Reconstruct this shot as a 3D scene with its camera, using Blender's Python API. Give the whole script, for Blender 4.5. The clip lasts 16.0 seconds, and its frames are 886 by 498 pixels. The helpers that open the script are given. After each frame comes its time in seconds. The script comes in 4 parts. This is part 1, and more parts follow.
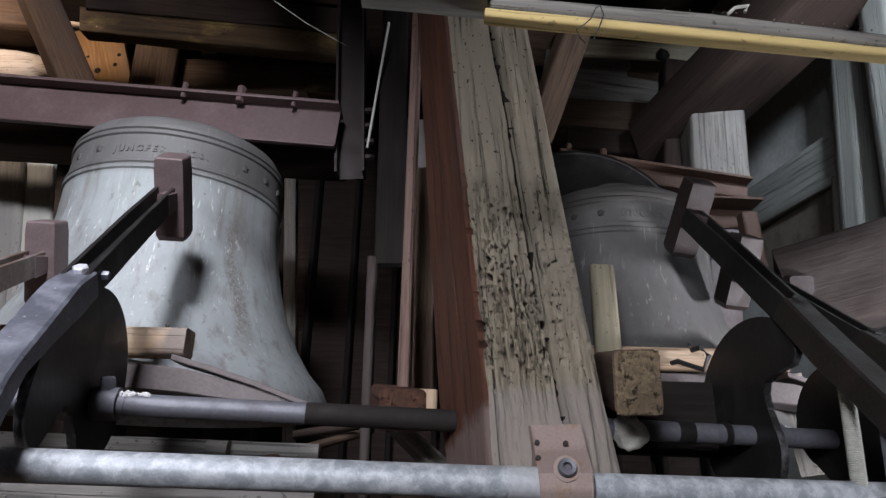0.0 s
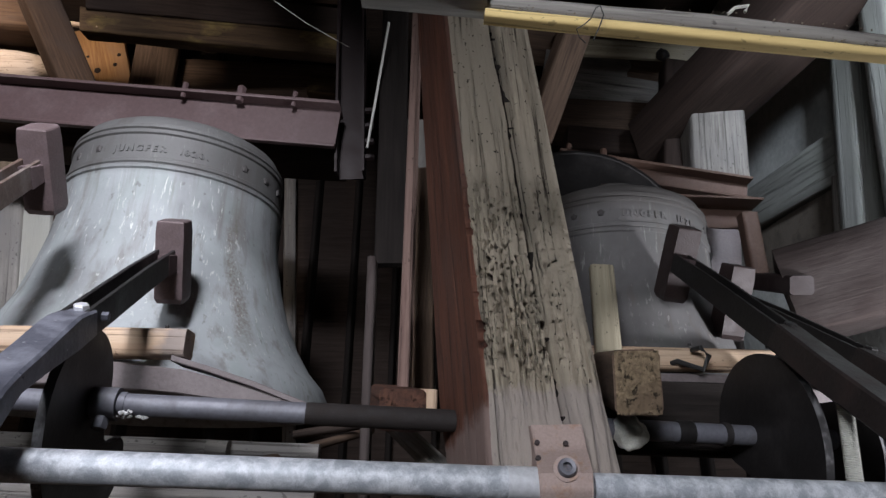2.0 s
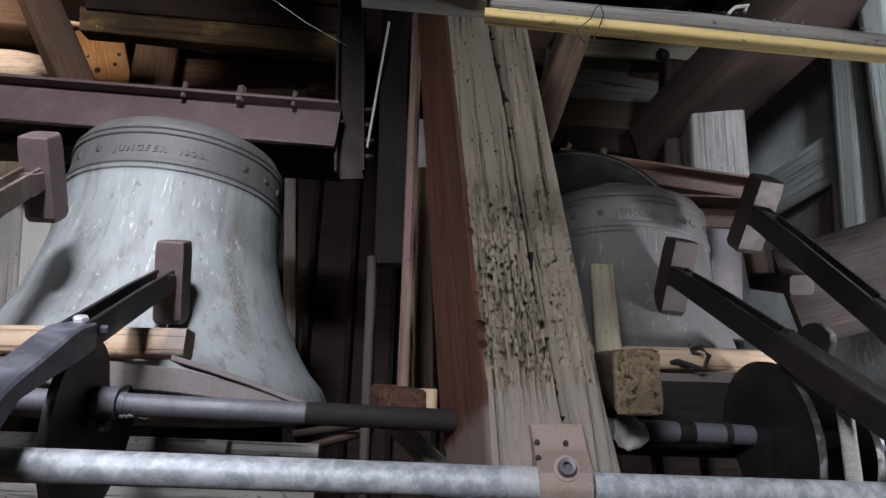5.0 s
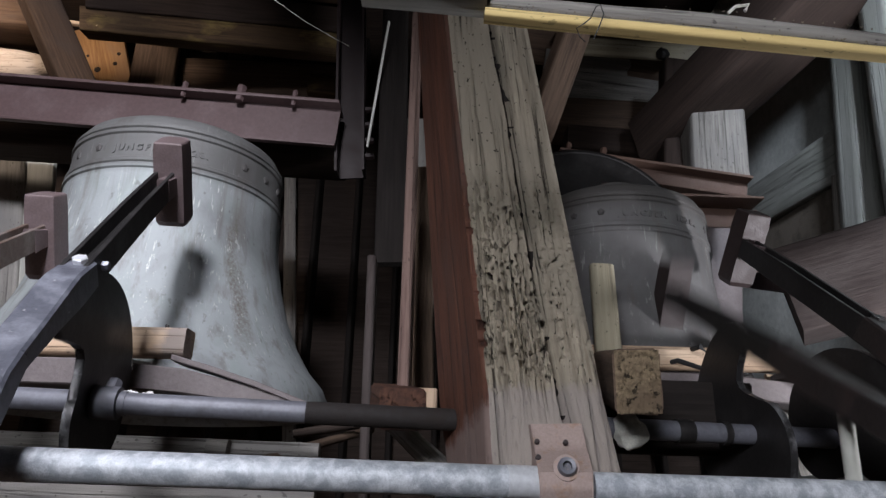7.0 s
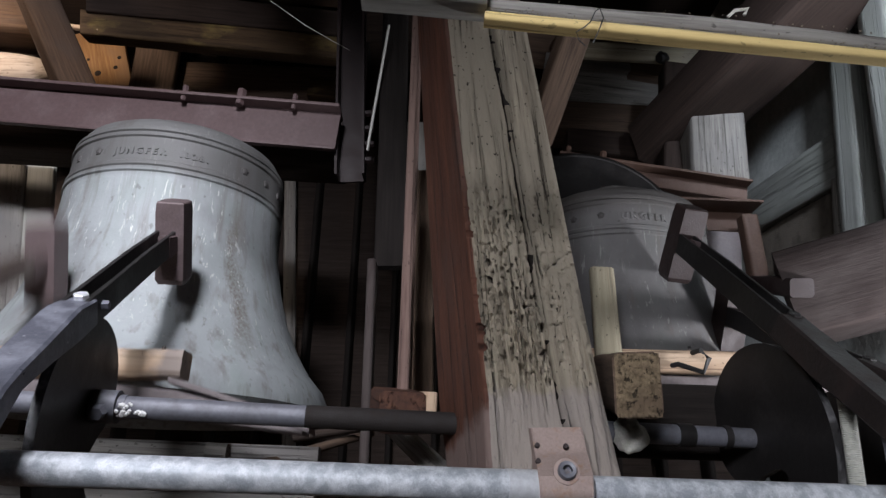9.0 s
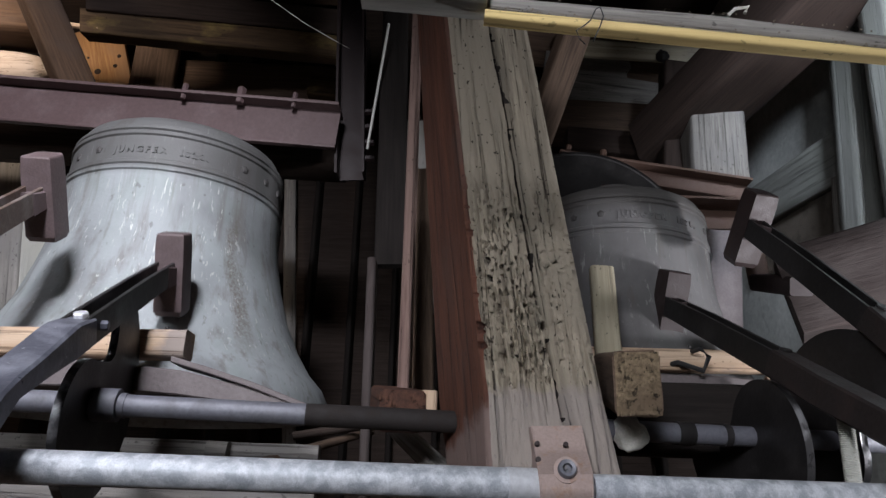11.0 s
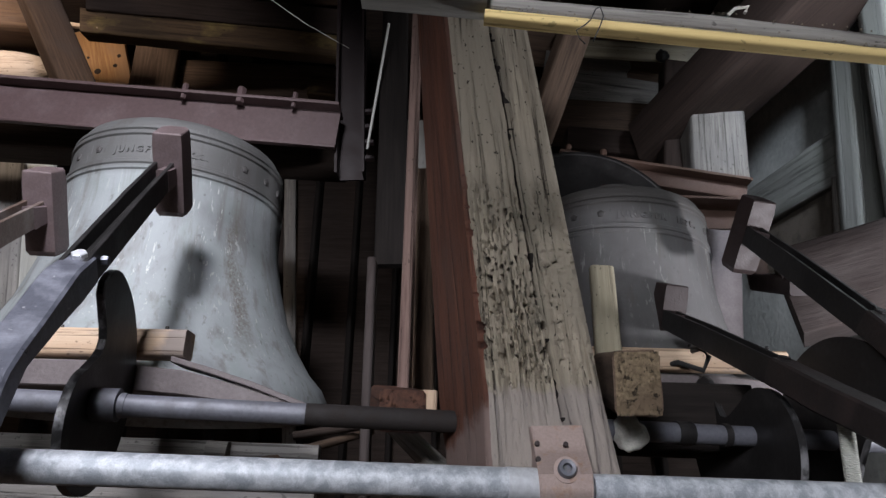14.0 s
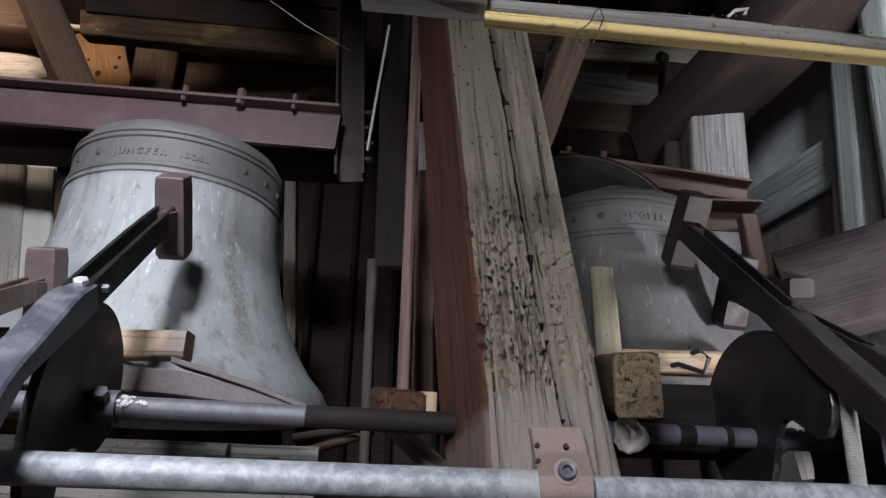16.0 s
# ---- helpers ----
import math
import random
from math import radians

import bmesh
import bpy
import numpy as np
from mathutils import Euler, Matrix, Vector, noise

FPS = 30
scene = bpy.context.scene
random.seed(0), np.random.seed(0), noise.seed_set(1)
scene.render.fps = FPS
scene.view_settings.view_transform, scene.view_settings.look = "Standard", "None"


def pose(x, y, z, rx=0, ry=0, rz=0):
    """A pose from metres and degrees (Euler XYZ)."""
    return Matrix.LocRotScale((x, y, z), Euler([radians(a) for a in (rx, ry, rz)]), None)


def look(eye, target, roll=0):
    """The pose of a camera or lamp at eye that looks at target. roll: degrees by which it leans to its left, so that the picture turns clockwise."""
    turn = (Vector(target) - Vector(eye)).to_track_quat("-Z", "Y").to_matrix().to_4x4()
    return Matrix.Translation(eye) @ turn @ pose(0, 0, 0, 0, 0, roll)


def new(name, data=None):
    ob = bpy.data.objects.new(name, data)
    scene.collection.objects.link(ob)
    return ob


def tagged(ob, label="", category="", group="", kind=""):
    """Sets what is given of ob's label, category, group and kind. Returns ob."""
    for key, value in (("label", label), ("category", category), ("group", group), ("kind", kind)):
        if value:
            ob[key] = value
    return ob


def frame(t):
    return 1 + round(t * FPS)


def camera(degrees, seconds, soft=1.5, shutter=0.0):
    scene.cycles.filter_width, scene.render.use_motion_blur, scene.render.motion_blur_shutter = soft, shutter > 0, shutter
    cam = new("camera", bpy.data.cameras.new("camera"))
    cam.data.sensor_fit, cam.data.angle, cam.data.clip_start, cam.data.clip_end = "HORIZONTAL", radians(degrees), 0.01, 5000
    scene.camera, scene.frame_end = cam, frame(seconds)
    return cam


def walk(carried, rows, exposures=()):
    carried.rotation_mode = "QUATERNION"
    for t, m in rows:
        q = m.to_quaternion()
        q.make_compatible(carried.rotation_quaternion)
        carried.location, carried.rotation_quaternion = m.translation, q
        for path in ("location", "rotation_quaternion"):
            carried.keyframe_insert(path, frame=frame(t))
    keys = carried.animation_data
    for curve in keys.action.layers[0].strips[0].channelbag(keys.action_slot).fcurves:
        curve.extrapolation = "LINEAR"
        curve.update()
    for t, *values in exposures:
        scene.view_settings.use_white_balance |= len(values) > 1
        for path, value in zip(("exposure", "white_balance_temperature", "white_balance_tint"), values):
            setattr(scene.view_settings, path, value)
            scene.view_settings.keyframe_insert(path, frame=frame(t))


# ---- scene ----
cam = camera(68.6, 16.0, soft=1.4, shutter=0.4)
EYE = Vector((0, 0, 1.05))
PITCH, ROLL = 20.363, 0.785


def camera_pose(nod=0.0):
    return Matrix.Translation(EYE) @ pose(0, 0, 0, 90 + PITCH + nod) @ pose(0, 0, 0, 0, 0, ROLL)


# the tower trembles a little with each stroke: small nods of the camera
NODS = ((0, 0), (0.5, 0), (1, 0.229), (1.5, 0.154), (2, 0), (2.5, 0), (3, 0.154), (3.5, 0), (4, 0), (6.5, -0.075), (7, -0.075), (7.5, 0), (8, 0.154), (8.5, 0.229), (9, 0.229), (11.5, 0.08), (12, 0.08), (12.5, 0), (13, -0.075), (13.5, 0), (14, 0.08), (14.5, 0.08), (15, 0), (15.5, 0.08), (16, 0.229))
walk(cam, [(t, camera_pose(n)) for t, n in NODS], ((0, 0.0, 6500, 16), (16, 0.0, 6500, 16)))

# ---- world, lamps, exposure ----
scene.view_settings.exposure = 0.0
world = bpy.data.worlds.new("world")
scene.world = world
world.use_nodes = True
wn = world.node_tree
sky = wn.nodes.new("ShaderNodeTexSky")
sky.sky_type, sky.sun_disc = "NISHITA", False
sky.sun_elevation, sky.sun_rotation = radians(35), radians(100)
wn.nodes["Background"].inputs["Strength"].default_value = 0.1
wn.links.new(sky.outputs["Color"], wn.nodes["Background"].inputs["Color"])


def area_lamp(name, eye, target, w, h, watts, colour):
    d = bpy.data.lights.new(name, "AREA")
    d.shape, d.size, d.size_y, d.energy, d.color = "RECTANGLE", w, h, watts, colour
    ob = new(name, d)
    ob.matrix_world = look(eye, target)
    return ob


flood = area_lamp("work_light", (-0.46, -0.08, 2.55), (-1.75, 1.45, 1.5), 0.26, 0.16, 30.0, (0.9, 0.94, 1.0))
flood.data.spread = radians(104)
lamp = area_lamp("work_light", (1.41, 1.04, 1.12), (0.7, 1.75, 1.85), 0.1, 0.1, 12.5, (0.92, 0.96, 1.0))
lamp.data.spread = radians(165)
# Added warm lamp with no opening behind it; brightens the upper-left timbers.
warm = area_lamp("warm_fill_light", (-2.4, 1.2, 3.0), (-2.0, 2.9, 2.85), 0.4, 0.3, 6.5, (1.0, 0.85, 0.68))
warm.data.spread = radians(75)
# Added fill from behind the camera for post and rail; no window exists.
fill = area_lamp("front_fill_light", (-0.6, -1.5, 1.9), (0.15, 1.1, 1.12), 0.7, 0.5, 8.0, (0.9, 0.95, 1.0))
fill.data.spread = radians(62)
# Added lamp that only lifts the east wall; the ceiling has no opening.
wall_fill = area_lamp("wall_fill_light", (1.05, 0.4, 2.4), (1.55, 2.1, 2.2), 0.2, 0.2, 7.0, (0.8, 0.9, 1.0))
wall_fill.data.spread = radians(58)

# ---- materials ----


def material(name):
    m = bpy.data.materials.new(name)
    m.use_nodes = True
    nt = m.node_tree
    return m, nt, nt.nodes["Principled BSDF"]


def ramp(nt, fac, stops):
    r = nt.nodes.new("ShaderNodeValToRGB")
    while len(r.color_ramp.elements) < len(stops):
        r.color_ramp.elements.new(0.5)
    for e, (p, c) in zip(r.color_ramp.elements, stops):
        e.position, e.color = p, (*c, 1) if len(c) == 3 else c
    nt.links.new(fac, r.inputs["Fac"])
    return r.outputs["Color"]


def coords(nt, scale):
    tc = nt.nodes.new("ShaderNodeTexCoord")
    mp = nt.nodes.new("ShaderNodeMapping")
    mp.inputs["Scale"].default_value = scale
    nt.links.new(tc.outputs["Object"], mp.inputs["Vector"])
    return mp.outputs["Vector"]


def tex(nt, scale, size, detail=6.0, rough=0.6, distortion=0.0):
    n = nt.nodes.new("ShaderNodeTexNoise")
    n.inputs["Scale"].default_value, n.inputs["Detail"].default_value = size, detail
    n.inputs["Roughness"].default_value, n.inputs["Distortion"].default_value = rough, distortion
    nt.links.new(coords(nt, scale), n.inputs["Vector"])
    return n.outputs["Fac"]


def mix(nt, fac, a, b, kind="MIX"):
    m = nt.nodes.new("ShaderNodeMix")
    m.data_type, m.blend_type = "RGBA", kind
    for socket, value in ((m.inputs["Factor"], fac), (m.inputs["A"], a), (m.inputs["B"], b)):
        if isinstance(value, bpy.types.NodeSocket):
            nt.links.new(value, socket)
        else:
            socket.default_value = value if isinstance(value, float) else (*value, 1)
    return m.outputs["Result"]


def bump(nt, bsdf, height, strength, distance):
    b = nt.nodes.new("ShaderNodeBump")
    b.inputs["Strength"].default_value, b.inputs["Distance"].default_value = strength, distance
    nt.links.new(height, b.inputs["Height"])
    nt.links.new(b.outputs["Normal"], bsdf.inputs["Normal"])


def wood(name, light, dark, stain=None, rough=0.8, relief=0.004, grain=90.0, stain_at=(0.45, 0.65), cracks=0.0, foot=None):
    """Sawn or weathered wood whose grain runs along the object's x axis."""
    m, nt, bsdf = material(name)
    fine = tex(nt, (0.05, 1, 1), grain, 8.0, 0.7, 0.15)
    broad = tex(nt, (0.25, 1, 1), 9.0, 4.0, 0.55, 0.8)
    col = ramp(nt, fine, [(0.32, dark), (0.62, light)])
    col = mix(nt, ramp(nt, broad, [(0.35, (0.0, 0.0, 0.0)), (0.7, (0.75, 0.75, 0.75))]), col, tuple(0.5 * (a + b) for a, b in zip(light, dark)))
    if stain:
        patch = tex(nt, (0.5, 1, 1), 5.0, 5.0, 0.6, 0.4)
        col = mix(nt, ramp(nt, patch, [(stain_at[0], (0, 0, 0)), (stain_at[1], (1, 1, 1))]), col, stain)
    if cracks:
        split = tex(nt, (0.018, 1, 1), 85.0, 5.0, 0.62, 0.12)
        holes = tex(nt, (0.7, 1, 1), 110.0, 2.0, 0.5, 0.2)
        col = mix(nt, ramp(nt, split, [(0.57, (0, 0, 0)), (0.635, (cracks,) * 3)]), col, tuple(0.35 * c for c in dark))
        col = mix(nt, ramp(nt, holes, [(0.67, (0, 0, 0)), (0.71, (cracks,) * 3)]), col, tuple(0.3 * c for c in dark))
    if foot:
        end, tint = foot
        tc = nt.nodes.new("ShaderNodeTexCoord")
        sep = nt.nodes.new("ShaderNodeSeparateXYZ")
        nt.links.new(tc.outputs["Object"], sep.inputs["Vector"])
        wobble = nt.nodes.new("ShaderNodeMath")
        wobble.operation = "MULTIPLY_ADD"
        nt.links.new(tex(nt, (1, 1, 1), 18.0, 4.0, 0.6), wobble.inputs[0])
        wobble.inputs[1].default_value = 0.09
        nt.links.new(sep.outputs["X"], wobble.inputs[2])
        col = mix(nt, ramp(nt, wobble.outputs[0], [(end + 0.035, (0.8, 0.8, 0.8)), (end + 0.055, (0, 0, 0))]), col, tint)
    height = fine
    if cracks:
        height = mix(nt, 0.55, fine, ramp(nt, split, [(0.55, (1, 1, 1)), (0.66, (0, 0, 0))]))
    cell = nt.nodes.new("ShaderNodeObjectInfo")
    hsv = nt.nodes.new("ShaderNodeHueSaturation")
    mr = nt.nodes.new("ShaderNodeMapRange")
    mr.inputs["To Min"].default_value, mr.inputs["To Max"].default_value = 0.82, 1.15
    nt.links.new(cell.outputs["Random"], mr.inputs["Value"])
    nt.links.new(mr.outputs["Result"], hsv.inputs["Value"])
    nt.links.new(col, hsv.inputs["Color"])
    nt.links.new(hsv.outputs["Color"], bsdf.inputs["Base Color"])
    bsdf.inputs["Roughness"].default_value = rough
    bsdf.inputs["Specular IOR Level"].default_value = 0.3
    bump(nt, bsdf, height, 0.8, relief)
    return m


def painted(name, base, dust, rough=0.55, metal=0.0, relief=0.0015, size=14.0, amount=(0.5, 0.75), speck=None):
    """Metal or paint with patches of dust, rust or wear."""
    m, nt, bsdf = material(name)
    a = tex(nt, (1, 1, 1), size, 8.0, 0.65, 0.3)
    b = tex(nt, (1, 1, 1), size * 9, 5.0, 0.6)
    col = mix(nt, ramp(nt, a, [(amount[0], (0, 0, 0)), (amount[1], (1, 1, 1))]), base, dust)
    col = mix(nt, 0.35, col, ramp(nt, b, [(0.3, (0.35, 0.35, 0.35)), (0.7, (1, 1, 1))]), "MULTIPLY")
    if speck:
        s = tex(nt, (1, 1, 1), size * 5, 2.0, 0.5)
        col = mix(nt, ramp(nt, s, [(0.74, (0, 0, 0)), (0.78, (1, 1, 1))]), col, speck)
    nt.links.new(col, bsdf.inputs["Base Color"])
    bsdf.inputs["Metallic"].default_value = metal
    nt.links.new(ramp(nt, a, [(0.3, (rough - 0.12,) * 3), (0.8, (min(rough + 0.2, 1),) * 3)]), bsdf.inputs["Roughness"])
    bump(nt, bsdf, b, 0.5, relief)
    return m


def patina_bronze(name, light, dark, drip=1.0):
    """Old bell bronze: grey-green skin, darker shoulder, pale droppings that run down it."""
    m, nt, bsdf = material(name)
    soft = tex(nt, (1, 1, 0.6), 5.0, 6.0, 0.6, 0.3)
    runs = tex(nt, (1, 1, 0.05), 30.0, 4.0, 0.6, 0.15)
    drops = tex(nt, (1, 1, 0.11), 95.0, 4.0, 0.7, 0.4)
    specks = tex(nt, (1, 1, 0.7), 60.0, 2.0, 0.5)
    cloud = tex(nt, (1, 1, 0.4), 8.0, 3.0, 0.6)
    green = tex(nt, (1, 1, 0.5), 11.0, 5.0, 0.65, 0.5)
    fine = tex(nt, (1, 1, 1), 130.0, 4.0, 0.6)
    col = ramp(nt, soft, [(0.3, dark), (0.52, light), (0.75, tuple(1.18 * c for c in light))])
    col = mix(nt, ramp(nt, green, [(0.48, (0, 0, 0)), (0.68, (0.55, 0.55, 0.55))]), col, tuple(c * k for c, k in zip(light, (0.8, 0.88, 0.82))))
    col = mix(nt, ramp(nt, runs, [(0.52, (0, 0, 0)), (0.68, (0.5, 0.5, 0.5))]), col, (0.12, 0.1, 0.085))
    col = mix(nt, ramp(nt, specks, [(0.66, (0, 0, 0)), (0.74, (0.5, 0.5, 0.5))]), col, (0.1, 0.1, 0.095))
    tc = nt.nodes.new("ShaderNodeTexCoord")
    sep = nt.nodes.new("ShaderNodeSeparateXYZ")
    nt.links.new(tc.outputs["Object"], sep.inputs["Vector"])
    if drip > 0.5:
        # a long brown run of old bird lime down one side
        turn = nt.nodes.new("ShaderNodeMath")
        turn.operation = "ARCTAN2"
        nt.links.new(sep.outputs["Y"], turn.inputs[0])
        nt.links.new(sep.outputs["X"], turn.inputs[1])
        wander = nt.nodes.new("ShaderNodeMath")
        wander.operation = "MULTIPLY_ADD"
        nt.links.new(tex(nt, (1, 1, 0.5), 14.0, 5.0, 0.7), wander.inputs[0])
        wander.inputs[1].default_value = 0.3
        nt.links.new(turn.outputs[0], wander.inputs[2])
        shifted = nt.nodes.new("ShaderNodeMath")
        shifted.operation = "ADD"
        shifted.inputs[1].default_value = 0.96
        nt.links.new(wander.outputs[0], shifted.inputs[0])
        stripe = ramp(nt, shifted.outputs[0], [(0.38, (0, 0, 0)), (0.43, (1, 1, 1)), (0.5, (0.85, 0.85, 0.85)), (0.57, (0, 0, 0))])
        span = ramp(nt, sep.outputs["Z"], [(0.1, (0, 0, 0)), (0.2, (1, 1, 1)), (0.45, (0.9, 0.9, 0.9)), (0.56, (0, 0, 0))])
        stripe = mix(nt, 1.0, mix(nt, 1.0, stripe, span, "MULTIPLY"), ramp(nt, fine, [(0.35, (0.2, 0.2, 0.2)), (0.6, (0.75, 0.75, 0.75))]), "MULTIPLY")
        col = mix(nt, stripe, col, (0.11, 0.085, 0.06))
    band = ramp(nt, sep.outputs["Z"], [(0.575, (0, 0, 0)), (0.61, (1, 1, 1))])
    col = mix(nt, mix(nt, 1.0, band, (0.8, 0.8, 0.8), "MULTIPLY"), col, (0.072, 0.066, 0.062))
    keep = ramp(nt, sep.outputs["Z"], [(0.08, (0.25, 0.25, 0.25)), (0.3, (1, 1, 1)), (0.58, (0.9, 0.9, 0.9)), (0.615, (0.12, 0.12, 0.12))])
    spots = mix(nt, 1.0, ramp(nt, drops, [(0.6, (0, 0, 0)), (0.66, (0.85, 0.85, 0.85))]), keep, "MULTIPLY")
    spots = mix(nt, 1.0, spots, ramp(nt, cloud, [(0.42, (0.06, 0.06, 0.06)), (0.6, (1, 1, 1))]), "MULTIPLY")
    spots = mix(nt, 1.0, spots, (drip, drip, drip), "MULTIPLY")
    col = mix(nt, spots, col, (0.62, 0.63, 0.6))
    nt.links.new(col, bsdf.inputs["Base Color"])
    bsdf.inputs["Metallic"].default_value = 0.08
    nt.links.new(ramp(nt, soft, [(0.3, (0.58,) * 3), (0.8, (0.75,) * 3)]), bsdf.inputs["Roughness"])
    bump(nt, bsdf, fine, 0.35, 0.002)
    return m


M_POST = wood("weathered_oak", (0.42, 0.365, 0.28), (0.085, 0.064, 0.045), (0.23, 0.2, 0.155), 0.9, 0.012, 75.0, (0.45, 0.62), 0.95, (0.16, (0.27, 0.235, 0.215)))
M_REDWOOD = wood("red_stained_wood", (0.115, 0.052, 0.032), (0.03, 0.013, 0.01), (0.05, 0.03, 0.025), 0.75, 0.004, 70.0, (0.48, 0.62), 0.6)
M_REDFACE = wood("red_stained_post_side", (0.125, 0.05, 0.03), (0.04, 0.016, 0.011), (0.075, 0.04, 0.03), 0.75, 0.004, 70.0, (0.48, 0.62), 0.6, (0.13, (0.19, 0.14, 0.125)))
# Near-black, so shade on the back wall and in the crack is coloured in.
M_BLACKWOOD = wood("shade_black_wood", (0.022, 0.017, 0.015), (0.008, 0.006, 0.005), None, 0.9)
M_BROWN = wood("brown_old_wood", (0.15, 0.1, 0.07), (0.04, 0.026, 0.02), None, 0.85)
M_DARKWOOD = wood("dark_old_wood", (0.055, 0.038, 0.03), (0.016, 0.011, 0.009), None, 0.85)
M_PALE = wood("fresh_pale_wood", (0.66, 0.5, 0.36), (0.42, 0.27, 0.17), (0.3, 0.25, 0.22), 0.75, 0.002, 26.0, (0.52, 0.6), 0.6)
M_GREYWOOD = wood("grey_weathered_wood", (0.36, 0.34, 0.31), (0.12, 0.11, 0.1), (0.22, 0.21, 0.2), 0.9, 0.005, 80.0, (0.45, 0.65), 0.6)
M_YELLOW = wood("yellow_fresh_lath", (0.9, 0.7, 0.32), (0.68, 0.48, 0.19), (0.36, 0.28, 0.15), 0.75, 0.004, 60.0, (0.55, 0.62), 0.5)
M_ORANGE = wood("orange_pine", (0.5, 0.28, 0.12), (0.24, 0.11, 0.045), (0.34, 0.2, 0.11), 0.75)
M_ENDGRAIN = wood("broken_end_grain", (0.32, 0.24, 0.15), (0.05, 0.036, 0.024), (0.14, 0.1, 0.065), 0.95, 0.012, 95.0, (0.5, 0.62), 0.8)
M_STEEL = painted("red_brown_primed_steel", (0.122, 0.078, 0.078), (0.17, 0.122, 0.122), 0.6, 0.1, 0.001, 9.0)
M_DARKSTEEL = painted("dark_brown_steel", (0.02, 0.01, 0.01), (0.032, 0.02, 0.019), 0.6, 0.1)
M_HEAD = painted("rusty_mauve_steel", (0.125, 0.09, 0.09), (0.17, 0.125, 0.13), 0.6, 0.2, 0.0015, 22.0, (0.45, 0.7))
M_IRON = painted("greasy_black_iron", (0.115, 0.12, 0.148), (0.26, 0.27, 0.315), 0.38, 0.25, 0.0015, 14.0, (0.45, 0.66), (0.36, 0.36, 0.38))
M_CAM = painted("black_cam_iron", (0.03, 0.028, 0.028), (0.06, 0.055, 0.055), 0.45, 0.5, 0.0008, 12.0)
M_WORN = painted("worn_cam_rim", (0.07, 0.068, 0.07), (0.3, 0.3, 0.31), 0.35, 0.6, 0.0008, 20.0, (0.5, 0.62))
M_GALV = painted("galvanised_tube", (0.38, 0.41, 0.45), (0.66, 0.69, 0.73), 0.5, 0.2, 0.0006, 45.0, (0.42, 0.6))
M_SHAFT = painted("grey_shaft_steel", (0.165, 0.168, 0.195), (0.1, 0.1, 0.105), 0.5, 0.2, 0.0006, 16.0)
M_RUST = painted("rust_brown_plate", (0.38, 0.29, 0.26), (0.36, 0.2, 0.11), 0.75, 0.15, 0.0012, 30.0, (0.55, 0.75))
M_BRIGHT = painted("bright_worn_steel", (0.82, 0.84, 0.88), (0.6, 0.61, 0.64), 0.35, 0.4)
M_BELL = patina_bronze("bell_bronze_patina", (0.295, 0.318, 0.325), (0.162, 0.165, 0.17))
M_BELLDARK = painted("dark_bronze", (0.085, 0.08, 0.078), (0.12, 0.115, 0.11), 0.6, 0.1)
M_PLASTER = painted("grey_lime_plaster", (0.5, 0.52, 0.5), (0.33, 0.35, 0.33), 0.95, 0.0, 0.008, 4.0, (0.35, 0.75))
M_FOAM = painted("white_mounting_foam", (0.75, 0.73, 0.66), (0.55, 0.52, 0.45), 0.9, 0.0, 0.006, 30.0)
M_WIRE = painted("black_wire", (0.02, 0.02, 0.02), (0.04, 0.04, 0.04), 0.6)
M_GREASE = painted("white_grease", (0.85, 0.85, 0.84), (0.7, 0.7, 0.7), 0.4)
M_STONE = painted("rubble_infill", (0.12, 0.1, 0.08), (0.05, 0.04, 0.032), 0.95, 0.0, 0.01, 14.0)


# ---- mesh helpers ----
def mesh_of(name, bm, mat, smooth=0):
    bmesh.ops.recalc_face_normals(bm, faces=bm.faces)
    me = bpy.data.meshes.new(name)
    bm.to_mesh(me)
    bm.free()
    me.materials.append(mat)
    if smooth:
        me.shade_smooth()
        me.set_sharp_from_angle(angle=radians(smooth))
    return me


def part(name, bm, mat, parent, label="", m=None, smooth=35):
    ob = new(name, mesh_of(name, bm, mat, smooth))
    ob.parent = parent
    if m is not None:
        ob.matrix_basis = m
    return tagged(ob, label) if label else ob


def solo(name, bm, mat, m, label, category, group="", kind="", smooth=35):
    ob = new(name, mesh_of(name, bm, mat, smooth))
    ob.matrix_basis = m
    return tagged(ob, label, category, group, kind)


def empty(name, m, label, category, group="", kind=""):
    ob = new(name)
    ob.matrix_basis = m
    return tagged(ob, label, category, group, kind)


def along(a, b, up=(0, 0, 1)):
    """A frame at a whose x axis runs to b and whose z axis is near up."""
    a, b = Vector(a), Vector(b)
    x = (b - a).normalized()
    y = Vector(up).cross(x).normalized()
    z = x.cross(y)
    m = Matrix((x, y, z)).transposed().to_4x4()
    return Matrix.Translation(a) @ m, (b - a).length


